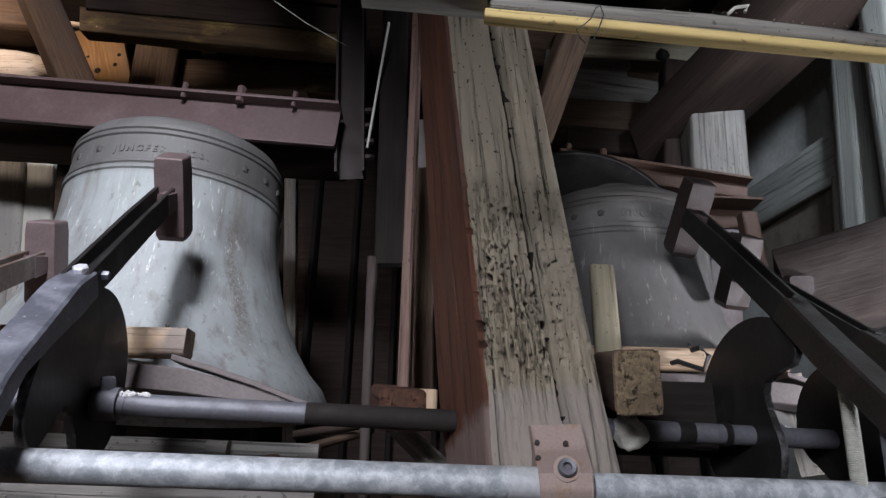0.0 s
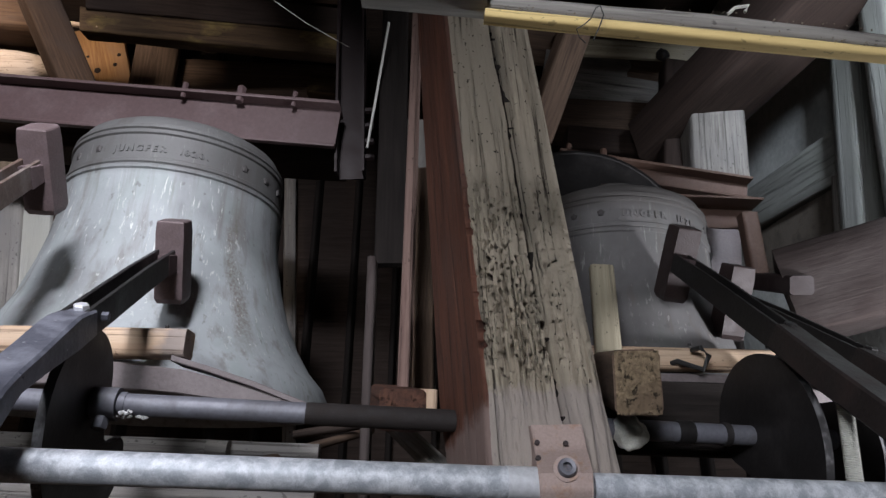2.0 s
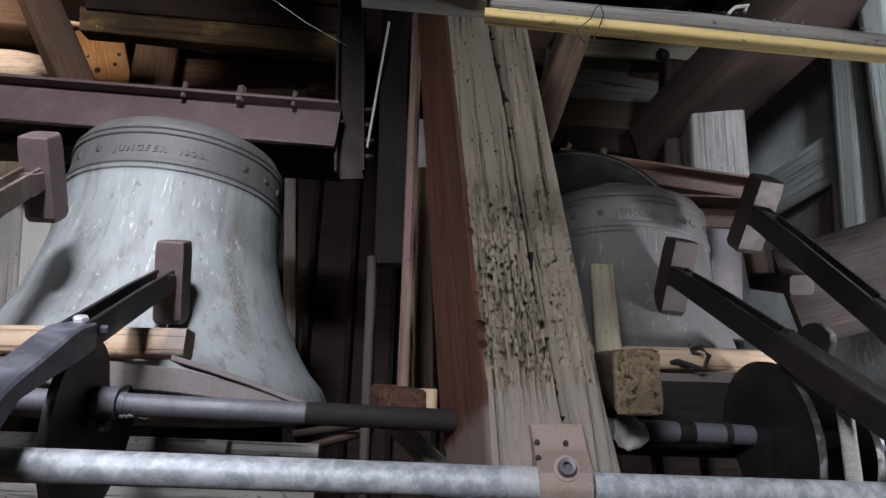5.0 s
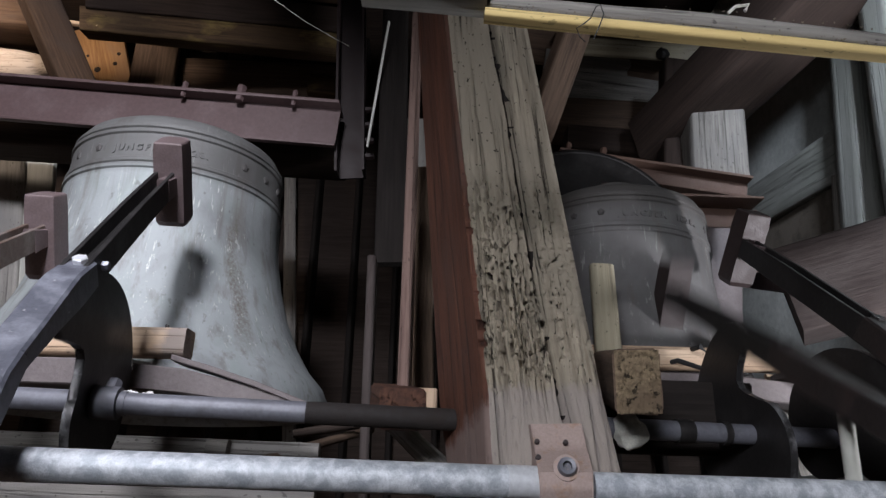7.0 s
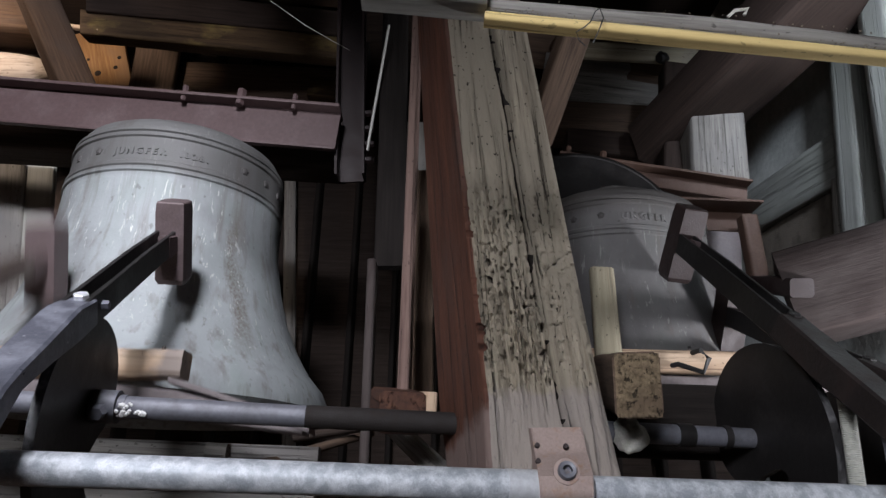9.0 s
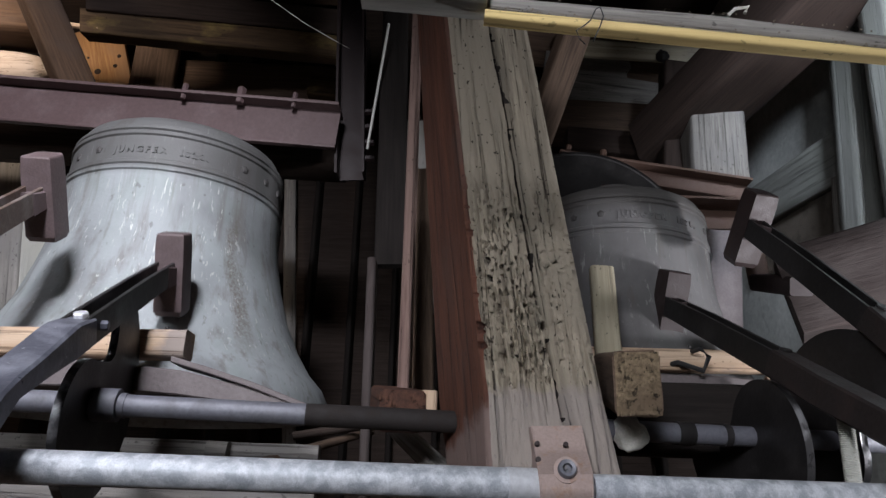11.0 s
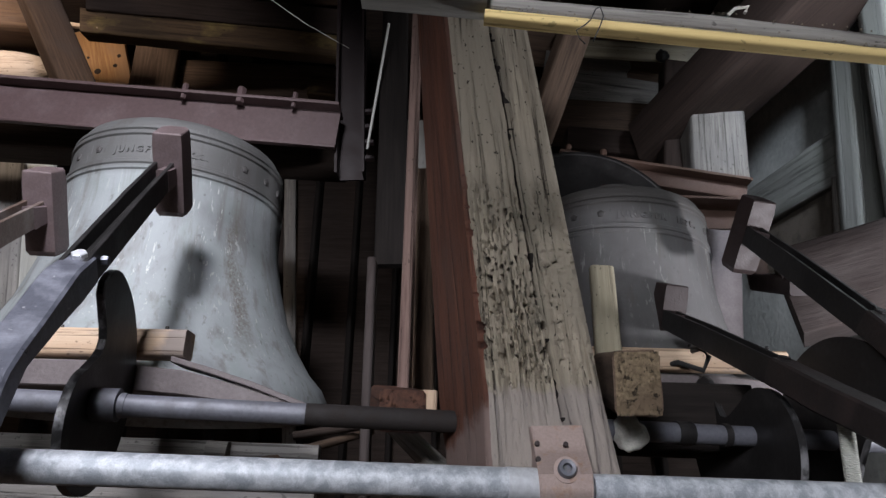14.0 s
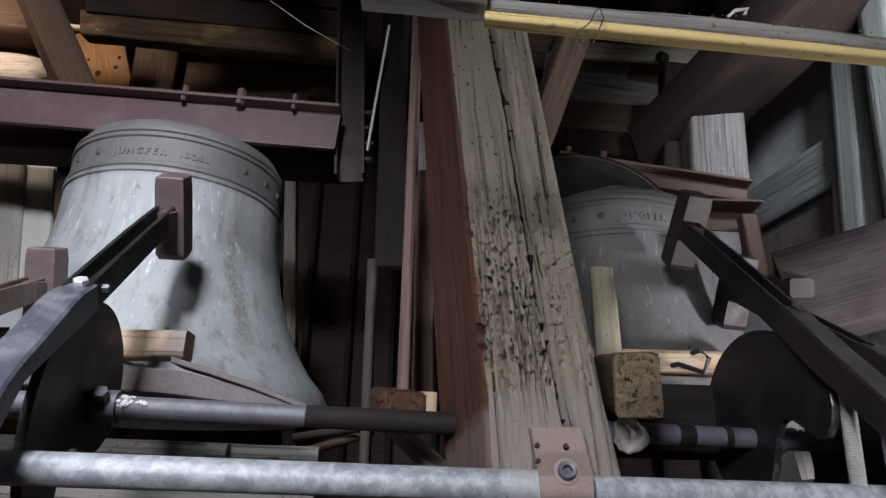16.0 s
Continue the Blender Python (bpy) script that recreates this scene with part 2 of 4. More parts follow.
def loft(quads, n=6, m=3, rough=0.0, chamfer=0.006, carve=None, seed=0.0):
    """Skin through two or more four-cornered sections (each a list of 4 points, in turn), with rounded arrises and uneven faces."""
    bm = bmesh.new()
    rings = []
    stations = len(quads) - 1
    for i in range(n + 1):
        f = i / n * stations
        k = min(int(f), stations - 1)
        f -= k
        q = [Vector(p).lerp(Vector(r), f) for p, r in zip(quads[k], quads[k + 1])]
        mid = sum(q, Vector()) / 4
        pts = []
        for c in range(4):
            p0, p1 = q[c], q[(c + 1) % 4]
            side = (p1 - p0).length
            ch = min(chamfer / max(side, 1e-6), 0.3)
            for s in range(m + 1):
                t = ch + (1 - 2 * ch) * s / m
                p = p0.lerp(p1, t)
                if rough:
                    w = noise.noise(Vector((p.x * 2.5 + seed, p.y * 22, p.z * 22))) * 0.7 + noise.noise(Vector((p.x * 9 + seed, p.y * 50, p.z * 50))) * 0.3
                    p = p + (p - mid).normalized() * rough * w
                if carve:
                    p = p + (mid - p).normalized() * carve(p, c, t)
                pts.append(bm.verts.new(p))
        rings.append(pts)
    k = len(rings[0])
    for a, b in zip(rings, rings[1:]):
        for j in range(k):
            bm.faces.new((a[j], a[(j + 1) % k], b[(j + 1) % k], b[j]))
    bm.faces.new(rings[0][::-1])
    bm.faces.new(rings[-1])
    return bm


def section(x, w, h, dy=0.0, dz=0.0):
    return [(x, dy - w / 2, dz - h / 2), (x, dy + w / 2, dz - h / 2), (x, dy + w / 2, dz + h / 2), (x, dy - w / 2, dz + h / 2)]


def timber_mesh(length, w, h, rough=0.003, chamfer=0.006, n=None, seed=0.0):
    n = n or max(2, int(length / 0.05))
    return loft([section(0, w, h), section(length, w, h)], n, 4, rough, chamfer, None, seed)


def timber(name, a, b, w, h, mat, label, category="beam", up=(0, 0, 1), kind="", rough=0.003, group=""):
    """A beam or board from a to b: w across, h along up."""
    m, length = along(a, b, up)
    return solo(name, timber_mesh(length, w, h, rough, 0.006, None, a[0] * 7), mat, m, label, category, group, kind, 50)


def tube(bm, path, radius, sides=16, cap=True, radii=None):
    """A round bar swept along points."""
    rings = []
    path = [Vector(p) for p in path]
    for i, p in enumerate(path):
        d = (path[min(i + 1, len(path) - 1)] - path[max(i - 1, 0)]).normalized()
        ref = Vector((0, 0, 1)) if abs(d.z) < 0.9 else Vector((0, 1, 0))
        u = d.cross(ref).normalized()
        v = d.cross(u)
        r = radii[i] if radii else radius
        rings.append([bm.verts.new(p + (u * math.cos(a) + v * math.sin(a)) * r) for a in (2 * math.pi * j / sides for j in range(sides))])
    for a, b in zip(rings, rings[1:]):
        for j in range(sides):
            bm.faces.new((a[j], a[(j + 1) % sides], b[(j + 1) % sides], b[j]))
    if cap:
        bm.faces.new(rings[0][::-1])
        bm.faces.new(rings[-1])
    return bm


def rod(path, radius, sides=16, radii=None):
    return tube(bmesh.new(), path, radius, sides, True, radii)


def prism(outline, x0, x1, chamfer=0.002):
    """An outline in y and z, drawn out along x, with slightly broken edges."""
    bm = bmesh.new()
    a = [bm.verts.new((x0, y, z)) for y, z in outline]
    b = [bm.verts.new((x1, y, z)) for y, z in outline]
    k = len(outline)
    bm.faces.new(a[::-1])
    bm.faces.new(b)
    for j in range(k):
        bm.faces.new((a[j], a[(j + 1) % k], b[(j + 1) % k], b[j]))
    if chamfer:
        edges = [e for e in bm.edges if abs(e.verts[0].co.x - e.verts[1].co.x) < 1e-6]
        bmesh.ops.bevel(bm, geom=edges, offset=chamfer, segments=1, affect="EDGES", profile=0.5)
    return bm


def block(w, d, h, chamfer=0.004, at=(0, 0, 0)):
    bm = bmesh.new()
    bmesh.ops.create_cube(bm, size=1, matrix=Matrix.Translation(at) @ Matrix.Diagonal((w, d, h, 1)))
    if chamfer:
        bmesh.ops.bevel(bm, geom=list(bm.edges), offset=chamfer, segments=2, affect="EDGES", profile=0.5)
    return bm


def spun(profile, steps=96):
    """A surface of revolution about z from points of radius and height."""
    bm = bmesh.new()
    rings = [[bm.verts.new((r * math.cos(a), r * math.sin(a), z)) for a in (2 * math.pi * j / steps for j in range(steps))] for r, z in profile]
    for a, b in zip(rings, rings[1:]):
        for j in range(steps):
            bm.faces.new((a[j], a[(j + 1) % steps], b[(j + 1) % steps], b[j]))
    return bm


def hex_bolt(r, h, sides=6):
    return rod([(0, 0, 0), (0, 0, h * 0.85), (0, 0, h)], r, sides, [r, r, r * 0.85])


def merged(*bms):
    out = bmesh.new()
    for b in bms:
        me = bpy.data.meshes.new("tmp")
        b.to_mesh(me)
        b.free()
        out.from_mesh(me)
        bpy.data.meshes.remove(me)
    return out


# ---- the room of the tower ----
def room():
    def slab(name, size, at, mat, label):
        solo(name, block(*size, 0.0), mat, pose(*at), label, "wall" if "wall" in name else name, "", "structure", 0)
    slab("floor", (5.2, 6.2, 0.1), (-0.3, 0.3, -0.05), M_BROWN, "old brown boarded floor of the belfry")
    slab("ceiling", (5.2, 6.2, 0.08), (-0.3, 0.3, 3.64), M_DARKWOOD, "dark boarded ceiling over the bells")
    slab("wall_north", (5.2, 0.12, 3.6), (-0.3, 3.3, 1.8), M_DARKWOOD, "dark boarded wall behind the bells")
    slab("wall_south", (5.2, 0.12, 3.6), (-0.3, -2.7, 1.8), M_BROWN, "brown boarded wall")
    slab("wall_west", (0.12, 5.9, 3.6), (-2.7, 0.3, 1.8), M_BROWN, "brown boarded wall")
    slab("wall_east", (0.12, 5.9, 3.6), (1.56, 0.3, 1.8), M_PLASTER, "grey plastered wall between old timbers")


room()


def planks():
    """Boards of the north wall behind the bells."""
    wall = bpy.data.objects["wall_north"]
    me = mesh_of("plank", timber_mesh(3.4, 0.024, 0.2, 0.002, 0.004, 14), M_BLACKWOOD, 50)
    for k in range(24):
        ob = new("plank", me)
        ob.parent = wall
        ob.matrix_basis = Matrix.Translation((-2.5 + k * 0.213, -0.075 - 0.006 * (k % 3), -1.7)) @ pose(0, 0, 0, 0, -90, 0) @ pose(0, 0, 0, 90, 0, 0)


# ---- the guard rail and the leaning post ----
def guard_rail():
    rail = empty("guard_rail", Matrix(), "galvanised steel tube guard rail clamped to the timber post", "railing")
    p, q = Vector((-0.551, 0.860, 1.073)), Vector((0.139, 0.955, 1.060))
    part("rail_tube", rod([p - (q - p) * 1.2, q], 0.0214, 28), M_GALV, rail)
    r, e = Vector((0.211, 0.965, 1.055)), Vector((0.669, 1.040, 1.049))
    part("rail_tube", rod([r, e + (e - r) * 1.2], 0.0208, 28), M_GALV, rail)
    part("sleeve", rod([p.lerp(q, 0.93), p.lerp(q, 1.003)], 0.0222, 28), M_BRIGHT, rail, "bright worn end of the tube")
    part("lower_tube", rod([(-0.006, 0.950, 1.032), (0.087, 0.960, 1.030)], 0.011, 20), M_GALV, rail)

    def cut(a, b, thick):
        d = Vector((0, thick, 0))
        return [Vector(a), Vector(b), Vector(b) + d, Vector(a) + d]
    plate = part("clamp_plate", loft([cut((0.137, 0.940, 1.025), (0.208, 0.940, 1.026), 0.05), cut((0.135, 0.927, 1.052), (0.207, 0.927, 1.053), 0.07), cut((0.134, 0.930, 1.073), (0.208, 0.930, 1.074), 0.07), cut((0.137, 0.985, 1.108), (0.214, 0.985, 1.109), 0.035), cut((0.135, 1.002, 1.143), (0.212, 1.002, 1.145), 0.03)], 24, 5, 0.001, 0.003), M_RUST, rail, "rusty folded steel clamp plate")
    at = Matrix.Translation((0.172, 0.932, 1.079)) @ pose(0, 0, 0, 75)
    part("washer", rod([(0, 0, -0.004), (0, 0, 0.002)], 0.018, 20), M_RUST, plate, "", at)
    nut = bmesh.new()
    outer, inner = 0.0125, 0.0065
    rings = []
    for rad, z in ((outer, 0.0), (outer, 0.009), (outer * 0.9, 0.012), (inner, 0.011), (inner, 0.002)):
        rings.append([nut.verts.new((rad * math.cos(2 * math.pi * k / 24), rad * math.sin(2 * math.pi * k / 24), z)) for k in range(24)])
    for u, v in zip(rings, rings[1:]):
        for k in range(24):
            nut.faces.new((u[k], u[(k + 1) % 24], v[(k + 1) % 24], v[k]))
    nut.faces.new(rings[-1])
    part("nut", nut, M_SHAFT, plate, "grey steel nut on the clamp", at)
    for pt in ((0.182, 0.985, 1.115), (0.141, 0.988, 1.116), (0.138, 0.962, 1.093)):
        part("rivet", hex_bolt(0.004, 0.006, 8), M_DARKSTEEL, plate, "", Matrix.Translation(pt) @ pose(0, 0, 0, 75))


def leaning_post():
    """Old oak post, leaning back, cracked and worm-eaten on its face."""
    base, top = Vector((0.162, 1.100, 1.025)), Vector((0.073, 1.480, 2.738))
    m, length = along(base, top, (0, -1, 0))
    inv = m.inverted()
    # corners: front left, front right, back right, back left
    low = [(0.073, 1.005, 1.026), (0.274, 1.005, 1.029), (0.316, 1.250, 1.024), (0.019, 1.220, 1.020)]
    knee = [(0.069, 1.040, 1.191), (0.254, 1.040, 1.193), (0.285, 1.270, 1.225), (-0.006, 1.250, 1.218)]
    high = [(-0.043, 1.340, 2.576), (0.144, 1.340, 2.580), (0.164, 1.620, 2.899), (-0.118, 1.550, 2.814)]
    upper = [[Vector(p).lerp(Vector(r), k / 9) for p, r in zip(knee, high)] for k in range(10)]
    quads = [[inv @ Vector(p) for p in q] for q in (low, *upper)]

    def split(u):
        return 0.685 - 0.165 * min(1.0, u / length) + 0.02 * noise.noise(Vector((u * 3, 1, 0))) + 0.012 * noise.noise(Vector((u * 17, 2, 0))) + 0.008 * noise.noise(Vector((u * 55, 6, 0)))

    def carve(p, side, t):
        d = 0.0
        if side in (0,):
            u, g = p.x, t
            line = split(u)
            d += 0.075 * math.exp(-((g - line) / (0.042 + 0.018 * noise.noise(Vector((u * 6, 4, 0))))) ** 4)
            for at, lo, hi, dep in ((0.3, 0.2, 0.45, 0.012), (0.52, 0.1, 0.8, 0.018), (0.68, 0.45, 0.95, 0.016), (0.78, 0.3, 0.75, 0.014), (0.1, 0.15, 0.7, 0.01), (0.24, 0.4, 1.0, 0.01), (0.72, 0.15, 0.5, 0.013), (0.62, 0.18, 0.4, 0.012), (0.85, 0.3, 0.6, 0.006), (0.42, 0.2, 0.36, 0.014), (0.18, 0.5, 0.9, 0.006), (0.4, 0.55, 0.9, 0.006)):
                line = at + 0.03 * noise.noise(Vector((u * 5, at * 9, 0)))
                if lo < u < hi:
                    d += dep * math.exp(-((g - line) / 0.012) ** 2) * math.sin(math.pi * (u - lo) / (hi - lo))
            decay = min(1.0, max(0.04, 1.0 - (u - 0.4) * 4.5)) * min(1.0, max(0.05, (u - 0.14) * 12))
            d += decay * max(0.0, noise.noise(Vector((u * 48, g * 34, 3.3))) - 0.2) * 0.075
            d += decay * max(0.0, noise.noise(Vector((u * 85, g * 60, 5.1))) - 0.24) * 0.05
            strand = min(1.0, max(0.1, 1.5 - 2.6 * u)) * min(1.0, max(0.2, (u - 0.1) * 9))
            d += strand * (0.009 * max(0.0, 0.16 - abs(noise.noise(Vector((u * 4, g * 26, 7))))) / 0.16 + 0.006 * max(0.0, 0.14 - abs(noise.noise(Vector((u * 7, g * 60, 9))))) / 0.14)
            d += 0.006 * noise.noise(Vector((u * 2.2, g * 4, 11)))
        return d

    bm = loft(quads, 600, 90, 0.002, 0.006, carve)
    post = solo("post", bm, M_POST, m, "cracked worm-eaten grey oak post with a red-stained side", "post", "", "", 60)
    post.data.materials.append(M_REDFACE)
    # Near-black faces paint in the shade deep inside the crack.
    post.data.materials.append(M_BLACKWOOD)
    for k, f in enumerate(post.data.polygons):
        ring, col = divmod(k, 364)
        if ring >= 600:
            continue
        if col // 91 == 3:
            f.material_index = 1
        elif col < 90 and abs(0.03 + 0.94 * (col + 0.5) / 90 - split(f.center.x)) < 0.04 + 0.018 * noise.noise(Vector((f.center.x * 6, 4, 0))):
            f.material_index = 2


def end_timber():
    """Short squared beam whose broken end grain shows."""
    a, b = (0.315, 1.050, 1.216), (0.382, 1.500, 1.302)
    m, length = along(a, b)
    beam = empty("timber_stub", m, "squared beam stub with rough broken end grain beside the post", "beam")
    part("stub", timber_mesh(length, 0.075, 0.105, 0.002, 0.01), M_BROWN, beam, "", None, 50)

    bm = bmesh.new()
    n = 28
    grid = [[bm.verts.new((-0.003 - 0.007 * abs(noise.noise(Vector((i * 0.9, j * 0.5, 0)))) - 0.006 * abs(noise.noise(Vector((i * 0.25 + j * 0.15, j * 0.25, 4)))), (i / n - 0.5) * 0.07, (j / n - 0.5) * 0.1)) for j in range(n + 1)] for i in range(n + 1)]
    for i in range(n):
        for j in range(n):
            bm.faces.new((grid[i][j], grid[i + 1][j], grid[i + 1][j + 1], grid[i][j + 1]))
    part("end_grain", bm, M_ENDGRAIN, beam, "torn brown end grain", None, 60)


# ---- bells ----
PROFILE = ((0.488, 0.0), (0.5, 0.01), (0.497, 0.03), (0.478, 0.07), (0.438, 0.115), (0.4, 0.177), (0.362, 0.262), (0.334, 0.36), (0.317, 0.44), (0.309, 0.51), (0.307, 0.588),
           (0.312, 0.592), (0.312, 0.602), (0.306, 0.606), (0.31, 0.61), (0.31, 0.62), (0.304, 0.624), (0.301, 0.694), (0.306, 0.698), (0.306, 0.708), (0.299, 0.712), (0.304, 0.716), (0.303, 0.726), (0.296, 0.73),
           (0.292, 0.742), (0.284, 0.757), (0.268, 0.768), (0.24, 0.776), (0.17, 0.786), (0.1, 0.8), (0.095, 0.86), (0.06, 0.865), (0.001, 0.865))
INNER = ((0.001, 0.75), (0.2, 0.745), (0.262, 0.68), (0.268, 0.5), (0.29, 0.36), (0.33, 0.24), (0.38, 0.12), (0.43, 0.04), (0.488, 0.0))


def bell(m, size, lines, label):
    ob = empty("bell", m @ Matrix.Diagonal((1, 1, 1, 1)), label, "bell", "bells of the belfry")
    pts = [(r * size, z * size) for r, z in INNER + PROFILE[1:]]
    part("bell_body", spun(pts, 128), M_BELL if size == 1 else M_BELL_SHADED, ob, "", None, 40)
    radius = 0.3035 * size
    for text, turn, height in lines:
        along_arc = 0.0
        for char in text:
            cu = bpy.data.curves.new("lettering", "FONT")
            cu.body, cu.size, cu.extrude, cu.resolution_u, cu.offset = char, height, 0.002, 2, 0.0012
            tmp = new("lettering", cu)
            me = bpy.data.meshes.new_from_object(tmp.evaluated_get(bpy.context.evaluated_depsgraph_get()))
            bpy.data.objects.remove(tmp)
            bm = bmesh.new()
            bm.from_mesh(me)
            bpy.data.meshes.remove(me)
            wide = max(v.co.x for v in bm.verts)
            for v in bm.verts:
                a = radians(turn) + (along_arc + v.co.x) / radius
                r = radius + 0.0005 + v.co.z
                v.co = Vector((math.cos(a) * r, math.sin(a) * r, 0.642 * size + v.co.y))
            along_arc += wide + 0.22 * height
            part("letter", bm, M_BELL if size == 1 else M_BELL_SHADED, ob, "raised cast letter", None, 0)
    # small cast rosettes on the same band
    star = rod([(0, 0, -0.002), (0, 0, 0.0015), (0, 0, 0.004)], 0.012 * size, 5, [0.013 * size, 0.012 * size, 0.005 * size])
    me = mesh_of("rosette", star, M_BELLDARK)
    first = min(turn for _, turn, _ in lines)
    for a in (first - 10, first + 67, first + 84, first + 100, first - 27):
        o = new("rosette", me)
        o.parent = ob
        o.matrix_basis = pose(0, 0, 0, 0, 0, a) @ Matrix.Translation((radius, 0, 0.658 * size)) @ pose(0, 0, 0, 0, 90, 0)
    part("crown_clamp", block(0.1 * size, 0.09 * size, 0.04, 0.004), M_DARKSTEEL, ob, "dark steel crown clamp", pose(0, 0.02, 0.872 * size))
    return ob


# ---- steel frame that carries the bells ----
def i_beam(name, a, b, h, w, mat, label, bolts=(), lip=0.012, foot=0.0):
    m, length = along(a, b)
    ob = empty(name, m, label, "steel beam")
    part("web", block(length, 0.01, h - 2 * lip, 0.0, (length / 2, 0, 0)), mat, ob)
    part("flange", block(length, w, lip, 0.002, (length / 2, 0, h / 2 - lip / 2)), mat, ob)
    part("flange", block(length, foot or w, lip, 0.002, (length / 2, 0, -h / 2 + lip / 2)), mat, ob)
    for x, y, r, tall in bolts:
        part("bolt", hex_bolt(r, tall), mat, ob, "", pose(x, y, h / 2))
        part("nut", hex_bolt(r * 0.9, 0.016), mat, ob, "", pose(x, y, h / 2 - lip, 180))
    return ob


def steel_frame():
    a, b = (-1.733, 1.885, 2.280), (-0.354, 1.885, 2.173)
    i_beam("yoke_beam", a, b, 0.15, 0.1, M_STEEL, "red-brown primed steel beam over the large bell, bolted on top",
           [(x, -0.035, r, t) for x, r, t in ((0.86, 0.010, 0.028), (1.05, 0.016, 0.03), (1.23, 0.009, 0.028))], 0.012, 0.022)
    timber("cross_beam", (-1.989, 2.150, 2.274), (-0.370, 2.150, 2.192), 0.16, 0.1, M_DARKWOOD, "dark wooden cross beam under the steel yoke beam")
    # upright channel
    m, length = along((-0.311, 1.970, 2.026), (-0.369, 1.970, 3.110), (0, -1, 0))
    col = empty("steel_column", m, "dark brown steel channel column with a row of bolts", "column")
    part("web", block(length, 0.09, 0.008, 0.0, (length / 2, 0, 0)), M_DARKSTEEL, col)
    part("flange", block(length, 0.008, 0.07, 0.0, (length / 2, 0.045, 0.03)), M_DARKSTEEL, col)
    part("flange", block(length, 0.008, 0.07, 0.0, (length / 2, -0.045, 0.03)), M_DARKSTEEL, col)
    for k in range(4):
        part("bolt", hex_bolt(0.012, 0.03), M_DARKSTEEL, col, "", Matrix.Translation((0.06 + k * 0.06, -0.05, 0.04)) @ pose(0, 0, 0, 90))
    # right yoke: two stacked channels
    a, b = (0.388, 2.000, 2.106), (1.030, 2.000, 2.006)
    i_beam("yoke_beam", a, b, 0.085, 0.1, M_STEEL2, "red-brown steel beam over the small bell, bolted on top", [(0.03, -0.03, 0.01, 0.03), (0.15, -0.03, 0.012, 0.03)], 0.01)
    a, b = (0.733, 1.900, 1.911), (1.007, 1.900, 1.903)
    m, length = along(a, b)
    solo("angle_iron", merged(block(length, 0.09, 0.008, 0.001, (length / 2, 0, 0.02)), block(length, 0.008, 0.07, 0.001, (length / 2, 0.045, -0.015))), M_STEEL2, m, "rusty steel angle below the yoke beam", "steel beam")
    timber("bracket_post", (0.958, 1.880, 1.878), (0.964, 1.880, 1.654), 0.05, 0.05, M_STEEL2, "short rusty steel bracket post", "bracket", (0, -1, 0))
    a, b = (0.949, 1.850, 1.648), (0.928, 1.600, 1.558)
    timber("stay", a, b, 0.06, 0.05, M_DARKSTEEL, "dark rusty steel stay below the angle", "stay")
    # black wheel over the crown of the small bell
    wheel = empty("headstock_wheel", Matrix.Translation((0.444, 1.950, 1.776)), "black iron wheel arching over the small bell", "wheel")
    arc = [(0.345 * math.cos(radians(t)), 0.345 * math.sin(radians(t))) for t in range(21, 160, 3)]
    part("web_plate", prism(arc, -0.012, 0.012, 0.0), M_CAM, wheel, "", pose(0, 0, 0, 0, 0, 90))
    part("rim", rod([(-y, 0, z) for y, z in arc], 0.014, 8), M_CAM, wheel)


# ---- hammers, their shaft and cams ----
PERIOD = 3.275
OMEGA = 360.0 / PERIOD
SWING = ((0.0, 42.0), (0.05, 36.5), (0.12, 20.4), (0.2, 24.3), (0.29, 26.1), (0.38, 24.2), (0.47, 21.9), (0.6, 22.5), (1.02, 27.1), (1.52, 31.3), (1.72, 33.3), (2.21, 37.2), (2.71, 39.7), (3.11, 41.6))
YAW = 8.0
PIVOT_D, PIVOT_Z = 0.743, 1.16


def lever_pose(s, angle, roll=0.0):
    """A lever's pose: s along the pivot axis, angle above level."""
    return pose(0, 0, 0, 0, 0, YAW) @ pose(s, PIVOT_D, PIVOT_Z, 0, roll, 0) @ pose(0, 0, 0, angle)


